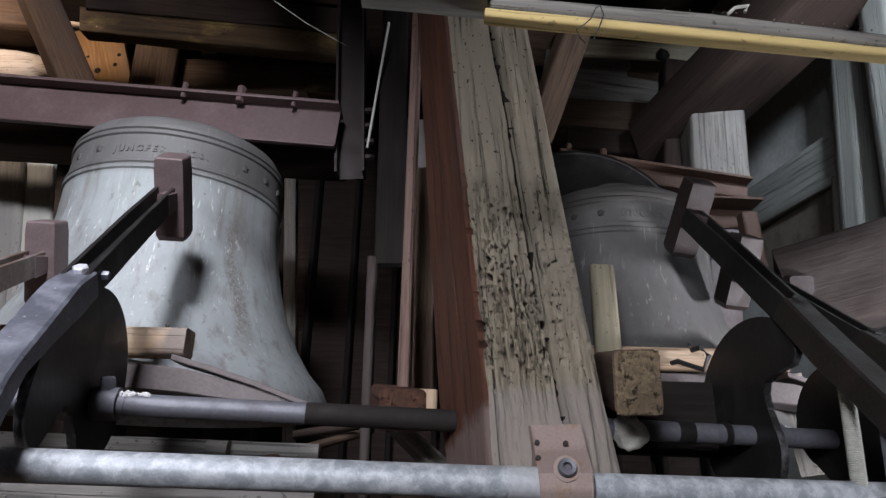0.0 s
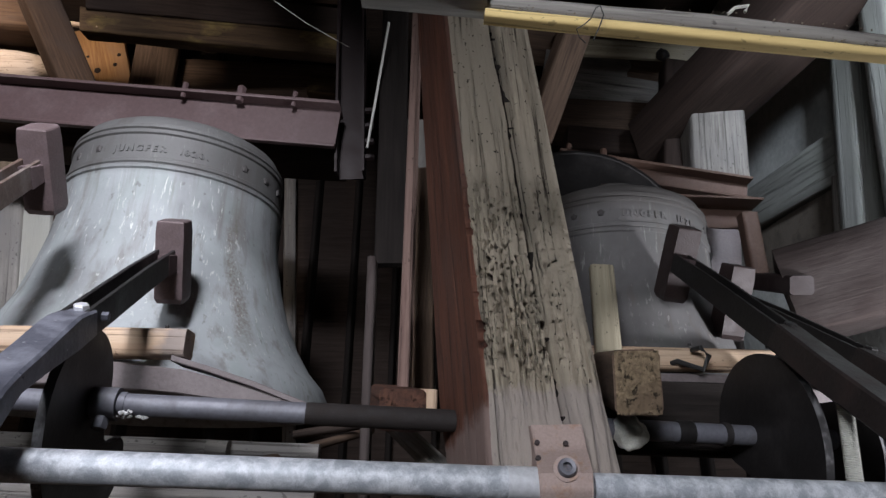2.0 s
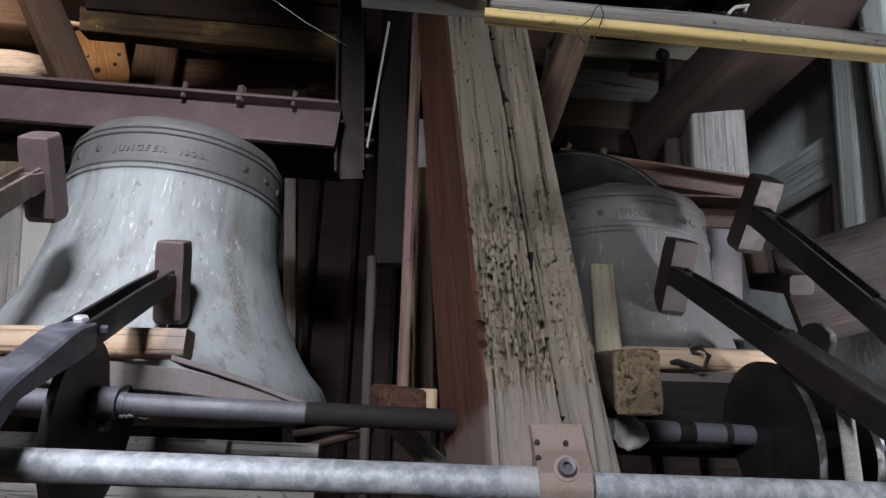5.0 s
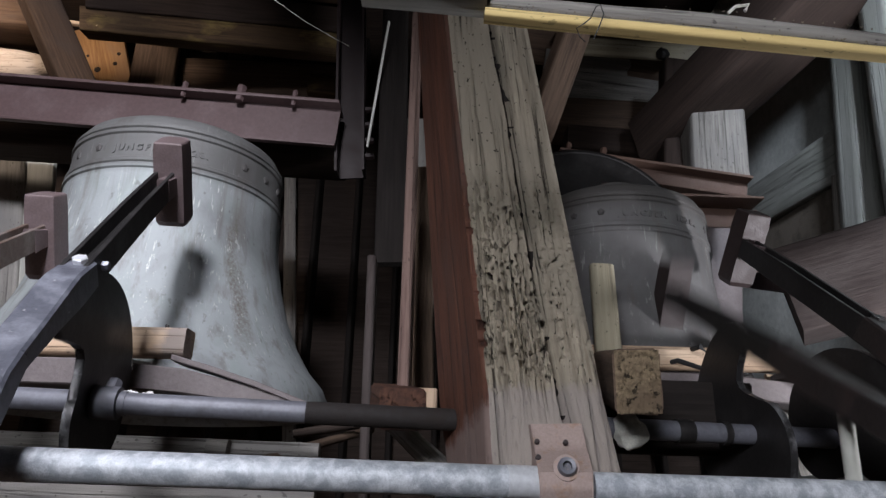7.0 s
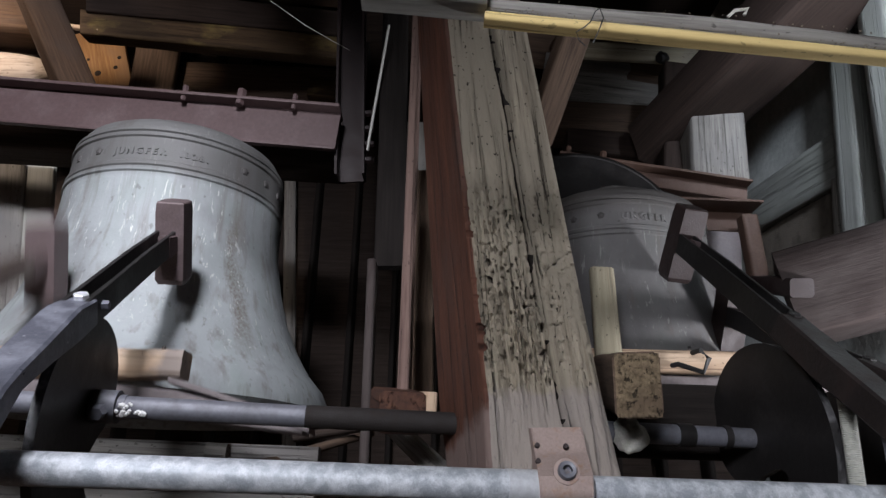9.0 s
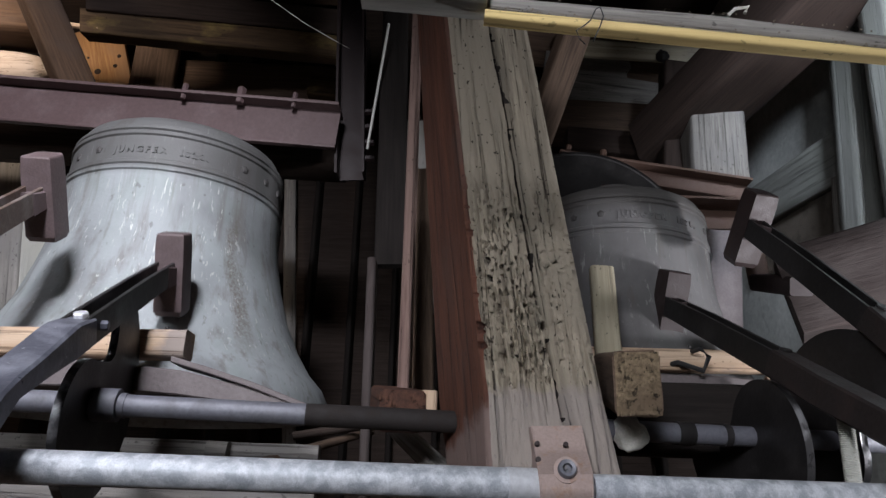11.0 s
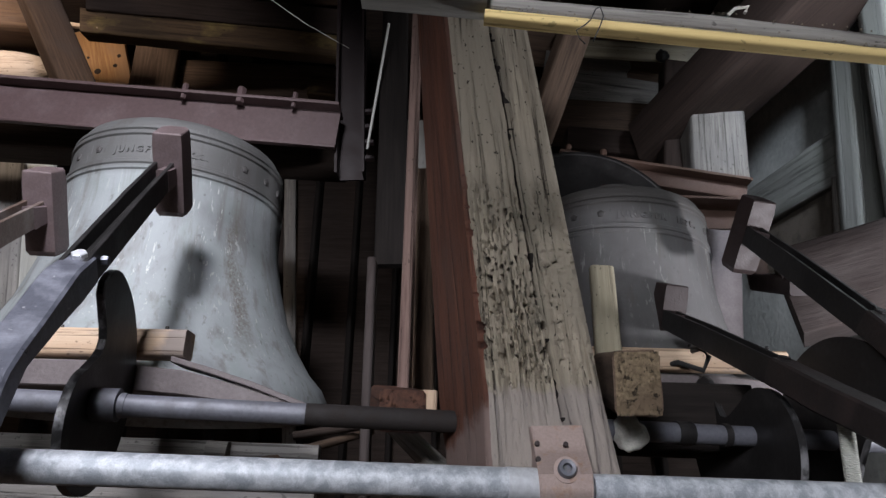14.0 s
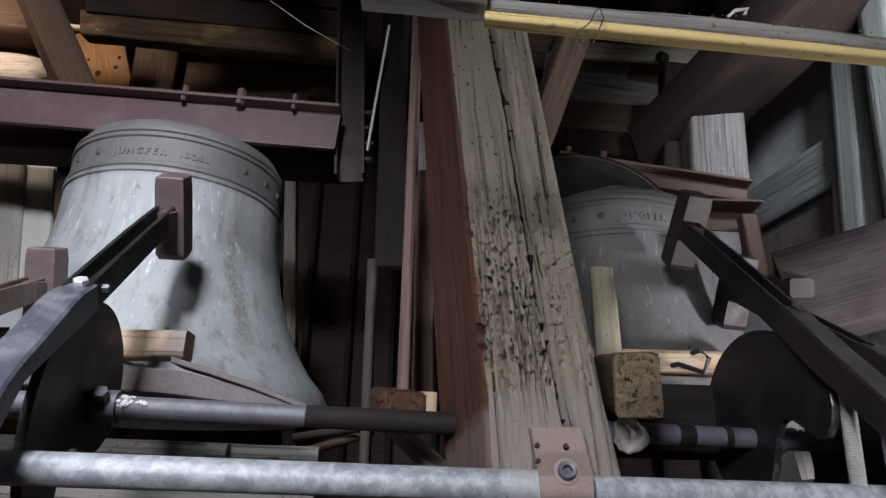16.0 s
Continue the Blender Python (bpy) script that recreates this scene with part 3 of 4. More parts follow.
def hammer_lever(s, label, bolt, bar, steel, straight, strap_mat):
    """A lever on its pivot: y runs out to the head, z is up when the arm lies level."""
    ob = empty("bell_hammer", lever_pose(s, 30), label, "bell hammer", "striking hammers of the bells")
    w = 0.026

    def cut(y0, z0, y1, z1, half=w):
        return [(-half, y0, z0), (half, y0, z0), (half, y1, z1), (-half, y1, z1)]
    low = [cut(-0.05, -0.19, -0.085, -0.215), cut(0.0, -0.115, -0.04, -0.15), cut(0.052, -0.059, 0.035, -0.106), cut(0.075, -0.046, 0.066, -0.09), cut(0.11, -0.037, 0.113, -0.068), cut(0.18, -0.026, 0.19, -0.063), cut(0.28, -0.008, 0.285, -0.061), cut(0.345, -0.012, 0.345, -0.057, 0.024)]
    if straight:
        low = [cut(-0.05, -0.04, -0.045, -0.085), cut(0.1, -0.028, 0.11, -0.075), cut(0.2, -0.02, 0.215, -0.07), cut(0.335, -0.006, 0.345, -0.055, 0.024)]
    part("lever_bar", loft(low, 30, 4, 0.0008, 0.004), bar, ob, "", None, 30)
    part("pivot_eye", rod([(-0.03, 0, 0), (0.03, 0, 0)], 0.03, 24), M_IRON, ob)
    part("eye_plate", prism([(-0.02, 0.02), (0.03, 0.02), (0.07, -0.08), (0.02, -0.14), (-0.02, -0.1)], -0.012, 0.012), M_IRON, ob)
    # channel of two flats that carries the head
    for sx in (-0.017, 0.017):
        strap = [[(sx - 0.004, 0.3, -0.06), (sx + 0.004, 0.3, -0.06), (sx + 0.004, 0.3, -0.012), (sx - 0.004, 0.3, -0.012)],
                 [(sx - 0.004, 0.6, -0.037), (sx + 0.004, 0.6, -0.037), (sx + 0.004, 0.6, 0.013), (sx - 0.004, 0.6, 0.013)],
                 [(sx - 0.004, 0.79, -0.022), (sx + 0.004, 0.79, -0.022), (sx + 0.004, 0.79, 0.024), (sx - 0.004, 0.79, 0.024)]]
        part("side_strap", loft(strap, 10, 2, 0.0006, 0.001), strap_mat, ob)
    part("web_strap", loft([[(-0.014, 0.3, -0.04), (0.014, 0.3, -0.04), (0.014, 0.3, -0.032), (-0.014, 0.3, -0.032)], [(-0.014, 0.78, -0.012), (0.014, 0.78, -0.012), (0.014, 0.78, -0.004), (-0.014, 0.78, -0.004)]], 4, 2, 0, 0.001), M_CAM, ob)
    part("bolt", hex_bolt(0.012, 0.014), bolt, ob, "worn bolt head", pose(0.004, 0.336, -0.016, 4))
    part("bolt", hex_bolt(0.008, 0.012), M_IRON, ob, "", Matrix.Translation((0.02, 0.372, -0.03)) @ pose(0, 0, 0, 0, 90))
    # head: a block with broken edges, its long way across the arm
    y0, y1, cx, half = 0.782, 0.862, 0.01, 0.032
    mid = (y0 + y1) / 2
    outline = [(-half, y0), (half - 0.004, y0), (half, y0 + 0.022), (half, y1 - 0.02), (half - 0.012, y1), (-half + 0.012, y1), (-half, y1 - 0.016)]
    bm = bmesh.new()
    rings = [[bm.verts.new((cx + px * f, mid + (py - mid) * f, z)) for px, py in outline] for z, f in ((-0.1, 0.84), (-0.088, 1.0), (0.06, 1.0), (0.084, 0.95), (0.087, 0.9))]
    for a, b in zip(rings, rings[1:]):
        for j in range(len(outline)):
            bm.faces.new((a[j], a[(j + 1) % len(outline)], b[(j + 1) % len(outline)], b[j]))
    bm.faces.new(rings[0][::-1])
    bm.faces.new(rings[-1])
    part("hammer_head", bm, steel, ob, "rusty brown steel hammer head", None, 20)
    part("wedge", loft([[(-0.002, 0.735, -0.03), (0.022, 0.735, -0.03), (0.022, 0.735, 0.02), (-0.002, 0.735, 0.02)], [(0.0, 0.786, -0.024), (0.026, 0.786, -0.024), (0.026, 0.786, 0.014), (0.0, 0.786, 0.014)]], 3, 2, 0.0, 0.002), M_HEAD, ob, "", None, 20)
    return ob


CONTACT = 87.0
DROPS = (0.955, 2.35, 0.375, 1.735)
PLACES = (-0.421, -0.69, 0.755, 0.921)


def shaft_pose(t):
    return pose(0, 0, 0, 0, 0, YAW) @ pose(0, 1.16, 1.168, 0, 1.2, 0) @ pose(0, 0, 0, -OMEGA * t)


def snail(step):
    """Outline of a snail cam as radius and angle: a slow rise over most of a turn, then a hook and an undercut notch."""
    spiral = [(0.068 + 0.162 * f ** 0.95, step + 40 + 318 * f) for f in (k / 110 for k in range(111))]
    hook = [(0.226, step + 363), (0.216, step + 369), (0.2, step + 374), (0.18, step + 375), (0.155, step + 370), (0.13, step + 362), (0.108, step + 356), (0.09, step + 358), (0.078, step + 368), (0.071, step + 383)]
    return [(r, radians(a)) for r, a in spiral + hook]


def striking_shaft():
    ob = empty("striking_shaft", shaft_pose(0), "slowly turning steel shaft with black snail cams", "shaft")
    part("shaft_bar", rod([(-1.2, 0, 0), (1.4, 0, 0)], 0.0185, 24), M_SHAFT, ob)
    for x, start in zip(PLACES, DROPS):
        step = CONTACT + OMEGA * start
        cam_disc = part("cam", prism([(r * math.cos(a), r * math.sin(a)) for r, a in snail(step)], x - 0.007, x + 0.007, 0.002), M_CAM, ob, "black iron snail cam with one hooked step and a worn rim", None, 30)
        cam_disc.data.materials.append(M_WORN)
        for face in cam_disc.data.polygons:
            if abs(face.normal.x) < 0.9:
                face.material_index = 1
        part("hub", rod([(x + 0.009, 0, 0), (x + 0.048, 0, 0)], 0.027, 24), M_SHAFT, cam_disc, "blue-grey hub collar")
        part("set_screw", hex_bolt(0.0125, 0.02), M_SHAFT, cam_disc, "", Matrix.Translation((x + 0.028, 0, 0)) @ pose(0, 0, 0, step - 170) @ Matrix.Translation((0, 0, 0.024)))
        part("shaft_ring", rod([(x + 0.05, 0, 0), (x + 0.06, 0, 0)], 0.0205, 16), M_SHAFT, cam_disc)
        blob = bmesh.new()
        for k in range(22):
            a = radians(step - 70) + random.gauss(0, 0.35)
            bmesh.ops.create_icosphere(blob, subdivisions=1, radius=random.uniform(0.002, 0.006), matrix=Matrix.Translation((x + (0.07 + random.gauss(0, 0.009)), 0.0185 * math.cos(a), 0.0185 * math.sin(a))))
        part("grease", blob, M_GREASE, cam_disc, "white grease on the shaft")
    # Black sleeve over the shaft where it runs into shade, with some grease.
    part("shaded_length", rod([(-0.07, 0, 0), (-0.06, 0, 0), (0.25, 0, 0)], 0.019, 24, [0.0186, 0.0192, 0.0192]), M_SHADE_GREASE, ob, "stretch of the shaft blackened for shade and old grease")
    for x, wide in ((0.6, 0.03), (0.69, 0.012)):
        part("ring", rod([(x, 0, 0), (x + wide, 0, 0)], 0.0215, 20), M_CAM, ob, "dark band on the shaft")
    return ob


def pivot_axle(s0, s1):
    turn = pose(0, 0, 0, 0, 0, YAW)
    solo("pivot_axle", rod([turn @ Vector((s0, PIVOT_D, PIVOT_Z)), turn @ Vector((s1, PIVOT_D, PIVOT_Z))], 0.014, 16), M_IRON, Matrix(), "black iron axle that carries the hammer levers", "axle")


def buffer_beam(m, size, label):
    """Sprung wooden batten under the hammer levers."""
    ob = empty("buffer_beam", m, label, "buffer beam", "buffer beams under the hammers")
    part("batten", timber_mesh(0.62 * size, 0.06 * size, 0.062 * size, 0.0015, 0.006), M_PALE, ob, "pale fresh wooden batten", pose(-0.62 * size, 0, 0.034), 50)
    part("spring_plate", loft([[(x * size, -0.03, z), (x * size, 0.05, z), (x * size, 0.05, z - h), (x * size, -0.03, z - h)] for x, z, h in ((-0.62, 0.0, 0.05), (-0.2, -0.003, 0.052), (0.0, -0.02, 0.048), (0.12, -0.045, 0.036), (0.27, -0.085, 0.012))], 24, 3, 0.0005, 0.003), M_SPRING, ob, "brown bent steel bearer")
    part("spring_leaf", loft([[(x * size, -0.036, z), (x * size, 0.04, z), (x * size, 0.04, z - 0.012), (x * size, -0.036, z - 0.012)] for x, z in ((-0.02, 0.006), (0.06, -0.014), (0.16, -0.042), (0.285, -0.084))], 18, 3, 0.0005, 0.002), M_SPRING, ob, "grey-brown flat spring leaf")
    for x in (-0.28, -0.05):
        part("nail", hex_bolt(0.004, 0.006, 8), M_CAM, ob, "", pose(x * size, -0.01, 0.064))
    return ob


# ---- timbers and odds and ends around the bells ----
def timbers():
    T = timber
    # top edge: lath with a fresh sawn side, grey board end
    a, b = (0.048, 0.655, 1.610), (1.640, 0.655, 1.442)
    m, length = along(a, b)
    lath = empty("lath", m, "old grey lath with a freshly sawn yellow underside", "lath")
    part("old_face", timber_mesh(length, 0.03, 0.022, 0.009, 0.003, 260), M_GREYWOOD, lath, "", pose(0, 0.008, 0.014), 60)
    part("sawn_face", timber_mesh(length, 0.02, 0.013, 0.002, 0.002, 200), M_YELLOW, lath, "fresh yellow sawn edge", pose(0, 0.002, -0.006), 60)
    crumbs = bmesh.new()
    for k in range(230):
        size = random.uniform(0.0004, 0.0012)
        crumb = Matrix.Translation((random.uniform(0, length * 0.75), -0.009 + random.gauss(0, 0.0015), random.choice((0.001, 0.001, 0.001, 0.024)) + random.gauss(0, 0.0012))) @ pose(0, 0, 0, random.uniform(0, 180), random.uniform(0, 180)) @ Matrix.Diagonal((size * random.uniform(1, 2), size, size, 1))
        bmesh.ops.create_icosphere(crumbs, subdivisions=1, radius=1, matrix=crumb)
    part("dust", crumbs, M_DUST, lath, "clinging dust and splinters", None, 0)["kind"] = "stuff"
    T("board_end", (-0.107, 0.655, 1.639), (0.051, 0.655, 1.624), 0.05, 0.022, M_LIME_LIT, "pale limewashed board end", "board", (0, 0, 1), "", 0.004)
    # thin uprights left of the post
    T("upright_board", (-0.079, 1.420, 1.199), (-0.087, 1.620, 2.431), 0.024, 0.14, M_PINKWOOD, "narrow reddish upright board", "board", (0, -1, 0))
    T("upright_board", (-0.051, 1.600, 1.218), (-0.073, 1.720, 1.939), 0.07, 0.02, M_BROWN, "brown upright board beside the leaning post", "board", (0, -1, 0))
    T("upright_board", (-0.152, 1.530, 0.020), (-0.185, 1.620, 1.615), 0.022, 0.07, M_BROWN2, "grey-brown upright board before the dark wall", "board", (0, -1, 0))
    T("upright_board", (-0.153, 1.780, 1.658), (-0.259, 2.200, 5.475), 0.09, 0.03, M_BLACKWOOD, "dark upright board with a splintered end", "board", (0, -1, 0))
    T("lining_board", (-0.059, 1.780, 1.289), (-0.084, 1.860, 2.188), 0.09, 0.02, M_GREYWOOD, "dusty grey-brown panel behind the uprights", "board", (0, -1, 0))
    T("bearing_block", (-0.069, 1.200, 1.184), (-0.112, 1.450, 1.229), 0.085, 0.075, M_REDWOOD, "red-brown wooden bearing block under the shaft", "block")
    T("packing_board", (-0.044, 1.500, 1.195), (-0.042, 1.500, 1.264), 0.07, 0.03, M_PALE, "pale sawn packing board", "board", (0, -1, 0))
    # right of the post
    T("upright_board", (0.368, 1.420, 1.319), (0.381, 1.480, 1.557), 0.056, 0.03, M_CREAM, "short pale upright board", "board", (0, -1, 0))
    T("upright_board", (-0.648, 3.100, 0.740), (-0.832, 3.140, 2.696), 0.06, 0.03, M_GREYWOOD, "pale weathered upright board behind the large bell", "board", (0, -1, 0))
    # Added near-black strip; covers the bell's lower part where shade falls.
    T("bearer", (0.317, 1.385, 1.200), (0.645, 1.385, 1.192), 0.04, 0.15, M_BLACKWOOD, "added near-black strip for the shade under the buffer batten", "beam")
    # large oak beam at the right, coming forwards
    T("oak_beam", (0.952, 1.720, 1.555), (1.367, 1.500, 1.640), 0.2, 0.235, M_BROWN2, "heavy brown oak beam with carved marks", "beam", (0, 0, 1), "", 0.004)
    # overhead
    T("rafter", (0.915, 2.450, 2.434), (1.319, 1.600, 2.682), 0.27, 0.2, M_DARKWOOD2, "dark brown rafter leaning over the small bell", "rafter", (0.3, -0.6, 1), "", 0.003)
    T("brace", (0.299, 1.850, 2.124), (0.426, 1.650, 2.465), 0.1, 0.05, M_BROWN, "brown brace below the lath", "brace", (0.6, -1, 0.2))
    T("beam_end", (1.025, 2.220, 2.143), (1.052, 2.220, 2.504), 0.205, 0.16, M_GREYWOOD, "pale cracked stud over the yoke beam", "beam", (0, -1, 0))
    T("upright_stud", (0.902, 2.300, 2.179), (0.988, 2.360, 2.779), 0.1, 0.1, M_DARKWOOD2, "dark stud behind the yoke beam", "beam", (0, -1, 0))
    T("ceiling_board", (0.478, 2.700, 2.983), (1.301, 2.700, 2.882), 0.24, 0.03, M_GREYWOOD, "grey weathered ceiling board", "board", (0, 0.8, 1))
    T("ceiling_board", (0.386, 2.600, 3.089), (1.272, 2.600, 2.957), 0.2, 0.03, M_BROWN, "brown ceiling board over the small bell", "board", (0, 0.8, 1))
    T("ceiling_board", (0.493, 2.850, 2.803), (1.033, 2.850, 2.779), 0.2, 0.16, M_BROWN, "brown cross timber above the yoke", "beam")
    T("ceiling_board", (0.555, 2.500, 2.992), (1.193, 2.500, 2.952), 0.03, 0.09, M_CREAM, "pale yellowish ceiling board above the brace", "board")
    T("head_beam", (0.548, 2.600, 2.533), (1.158, 2.600, 2.484), 0.14, 0.12, M_DARKWOOD2, "dark brown timber behind the yoke", "beam")
    # upper left
    T("diagonal_strut", (-1.336, 2.160, 2.327), (-1.962, 2.000, 3.484), 0.125, 0.11, M_AMBER, "brown diagonal strut behind the yoke beam", "brace", (0.5, -1, 0.3))
    log_a, log_b = Vector((-2.776, 2.500, 2.893)), Vector((-1.735, 2.420, 2.760))
    solo("round_log", rod([log_a.lerp(log_b, f) for f in (0, 0.3, 0.6, 0.85, 0.93, 0.97, 1.0)], 0.075, 20, [0.085, 0.082, 0.08, 0.076, 0.066, 0.052, 0.03]), M_PEELED, Matrix(), "pale peeled log end with cracks", "log")
    T("wall_plate", (-2.813, 2.450, 3.133), (-1.808, 2.420, 3.022), 0.2, 0.2, M_AMBER, "dark brown timber resting over the log", "beam")
    pine = empty("pine_board", along((-1.878, 3.120, 3.077), (-2.077, 3.120, 3.678), (0, -1, 0))[0], "orange pine board with dark knots", "board")
    part("board", timber_mesh(0.5, 0.28, 0.04, 0.002, 0.006), M_ORANGE, pine, "", None, 50)
    for kx, ky, kr in ((0.19, 0.03, 0.018), (0.2, -0.07, 0.012), (0.26, -0.1, 0.011), (0.3, 0.07, 0.008)):
        part("knot", rod([(kx, ky, 0.018), (kx, ky, 0.0225), (kx, ky, 0.024)], kr, 14, [kr, kr, kr * 0.6]), M_DARKWOOD, pine, "dark round knot")
    T("pine_board", (-1.588, 3.000, 2.950), (-1.597, 3.000, 3.427), 0.24, 0.04, M_BROWN, "brown pine board with a pale patch", "board", (0, -1, 0))
    T("back_board", (-1.744, 3.060, 3.131), (-0.459, 3.060, 3.078), 0.03, 0.36, M_BROWN, "dark brown board behind the yoke beam", "board")
    T("roof_beam", (-1.664, 2.450, 3.042), (-0.428, 2.750, 3.135), 0.16, 0.11, M_OLIVE2, "olive-brown roof beam over the large bell", "beam", (0, -0.4, 1), "", 0.006)
    T("roof_beam", (-1.630, 2.400, 3.128), (-0.428, 2.700, 3.248), 0.16, 0.12, M_DARKWOOD2, "dark roof beam over the yoke beam", "beam", (0, -0.4, 1), "", 0.006)
    T("roof_beam", (-1.780, 2.350, 3.233), (-0.424, 2.600, 3.367), 0.2, 0.09, M_AMBER, "brown roof beam under the ceiling", "beam", (0, -0.4, 1), "", 0.006)
    T("roof_lath", (-1.752, 2.420, 3.023), (-1.574, 2.420, 2.994), 0.03, 0.02, M_PALE, "thin pale lath end in the roof", "lath")
    T("packing_piece", (-0.741, 3.020, 3.112), (-0.573, 3.020, 3.093), 0.06, 0.12, M_OLIVE2, "olive-brown packing piece behind the column", "block")
    solo("cobweb", rod([(-0.506, 1.500, 2.369), (-0.411, 1.550, 2.325), (-0.325, 1.600, 2.302), (-0.349, 1.950, 2.547)], 0.0008, 5), M_FOAM, Matrix(), "thin pale cobweb strand under the roof", "cobweb")
    T("tin_sheet", (0.890, 1.620, 1.094), (0.859, 1.620, 1.330), 0.075, 0.006, M_GREYWOOD, "pale bent sheet behind the cams", "sheet", (0, -1, 0))
    T("pale_lath", (0.771, 1.550, 1.311), (0.928, 1.550, 1.292), 0.012, 0.012, M_PALE, "thin pale lath behind the cams", "lath")
    wheel = empty("old_wheel", Matrix.Translation((-1.114, 2.860, 3.969)) @ pose(0, 0, 0, 90), "large dark iron wheel under the roof", "wheel")
    part("disc", rod([(0, 0, -0.012), (0, 0, 0.012)], 0.55, 72), M_CAM, wheel)
    part("rim", rod([(0.555 * math.cos(radians(a)), 0.555 * math.sin(radians(a)), 0) for a in range(0, 361, 5)], 0.012, 8), M_STEEL, wheel, "thin worn rim")
    # boards of the west side, seen past the large bell
    for k, (a, b) in enumerate((((-1.914, 2.350, 1.341), (-2.146, 2.350, 2.388)), ((-1.780, 2.370, 1.345), (-1.989, 2.370, 2.403)), ((-1.632, 2.390, 1.350), (-1.818, 2.390, 2.417)), ((-1.537, 2.410, 1.354), (-1.707, 2.410, 2.430)))):
        # Every second board is paler: light that misses them is put into colour.
        T("wall_board", a, b, 0.15, 0.03, M_LIME_LIT if k % 2 else M_GREYWOOD, "weathered wall board beside the large bell", "board", (0, -1, 0), "", 0.003, "wall boards")
    # east wall timbers
    T("wall_post", (1.450, 2.093, 1.788), (1.450, 1.914, 2.607), 0.13, 0.09, M_GREYWOOD2, "grey-green wall post with a long crack", "post", (-1, 0, 0))
    T("wall_post", (1.430, 1.794, 1.738), (1.430, 1.663, 2.675), 0.15, 0.12, M_GREYWOOD2, "grey wall post beside the oak beam", "post", (-1, 0, 0))
    T("wall_rail", (1.470, 2.868, 2.319), (1.470, 2.026, 2.215), 0.06, 0.2, M_GREYWOOD2, "grey horizontal wall timber", "beam")
    T("wall_stud", (1.455, 2.194, 1.823), (1.455, 2.115, 2.143), 0.07, 0.06, M_GREYWOOD, "short weathered stud on the wall", "post", (-1, 0, 0))
    T("infill_panel", (1.485, 2.885, 2.103), (1.485, 2.178, 2.048), 0.03, 0.2, M_STONE, "dark rubble infill below the wall rail", "infill")
    T("mauve_board", (1.009, 2.300, 1.574), (1.063, 2.300, 2.030), 0.15, 0.03, M_SPRING, "dusty mauve-grey board behind the small bell", "board", (0, -1, 0))
    # below the large bell
    T("sill_board", (-1.001, 1.450, 1.088), (-0.259, 1.450, 1.069), 0.03, 0.14, M_GREYWOOD, "pale dusty sill board under the shaft", "board")
    T("sill_cleat", (-0.487, 1.420, 1.128), (-0.443, 1.420, 1.125), 0.03, 0.03, M_GREYWOOD, "small grey cleat on the sill board", "cleat")
    T("floor_strut", (-0.363, 1.420, 1.103), (-0.178, 1.700, 1.189), 0.03, 0.018, M_BROWN, "thin brown strut in the dark under the bell", "strut")
    T("floor_strut", (-0.348, 1.600, 1.168), (-0.108, 1.600, 1.208), 0.03, 0.02, M_DARKWOOD, "thin dark strut in the dark under the bell", "strut")
    T("footing_board", (-0.118, 1.550, 1.199), (0.023, 1.300, 1.068), 0.05, 0.03, M_GREYWOOD, "grey dusty board at the foot of the post", "board")
    solo("knob", lump(0.028), M_CAM, Matrix.Translation((0.986, 2.460, 2.922)), "dark iron knob under the ceiling boards", "knob")
    solo("clip", rod([(0.359, 0.670, 1.623), (0.370, 0.670, 1.634), (0.388, 0.670, 1.637), (0.381, 0.670, 1.627)], 0.0022, 8), M_FOAM, Matrix(), "small white bent clip over the lath", "clip")
    # threaded rod at the right
    thread = []
    n = 120
    for k in range(n):
        thread.append(0.0125 if k % 2 else 0.0108)
    rod_top, rod_end = Vector((0, 0, 0)), Vector((-0.012, 0, -0.19))
    solo("threaded_rod", rod([rod_top.lerp(rod_end, k / (n - 1)) for k in range(n)], 0.012, 14, thread), M_GALV2, Matrix.Translation((0.632, 1.02, 1.2)), "pale galvanised threaded pull rod hanging from a lever", "threaded rod")
    solo("foam", lump(0.03), M_FOAM, Matrix.Translation((0.336, 1.200, 1.154)), "white hardened mounting foam beside the post", "foam")
    # wires
    solo("wire", rod([(0.168, 0.645, 1.556), (0.160, 0.640, 1.560), (0.156, 0.636, 1.569), (0.165, 0.634, 1.574), (0.173, 0.632, 1.581), (0.180, 0.632, 1.597), (0.186, 0.632, 1.601), (0.189, 0.632, 1.587), (0.184, 0.634, 1.573), (0.175, 0.636, 1.553)], 0.0008, 6), M_WIRE, Matrix(), "thin black binding wire on the lath", "wire")
    solo("wire", rod([(0.495, 1.500, 1.323), (0.530, 1.450, 1.327), (0.573, 1.420, 1.304), (0.589, 1.420, 1.335), (0.573, 1.420, 1.353), (0.565, 1.450, 1.353)], 0.006, 8), M_WIRE, Matrix(), "bent black cable on the buffer beam", "cable")
    solo("steel_rod", rod([(-0.250, 1.860, 2.086), (-0.192, 1.780, 2.519)], 0.0045, 10), M_GALV2, Matrix(), "thin bright steel rod", "rod")


def lump(r):
    bm = bmesh.new()
    bmesh.ops.create_icosphere(bm, subdivisions=4, radius=r)
    for v in bm.verts:
        v.co *= 1 + 0.45 * noise.noise(v.co * 28) + 0.2 * noise.noise(v.co * 70)
        v.co.z *= 1.1
    return bm


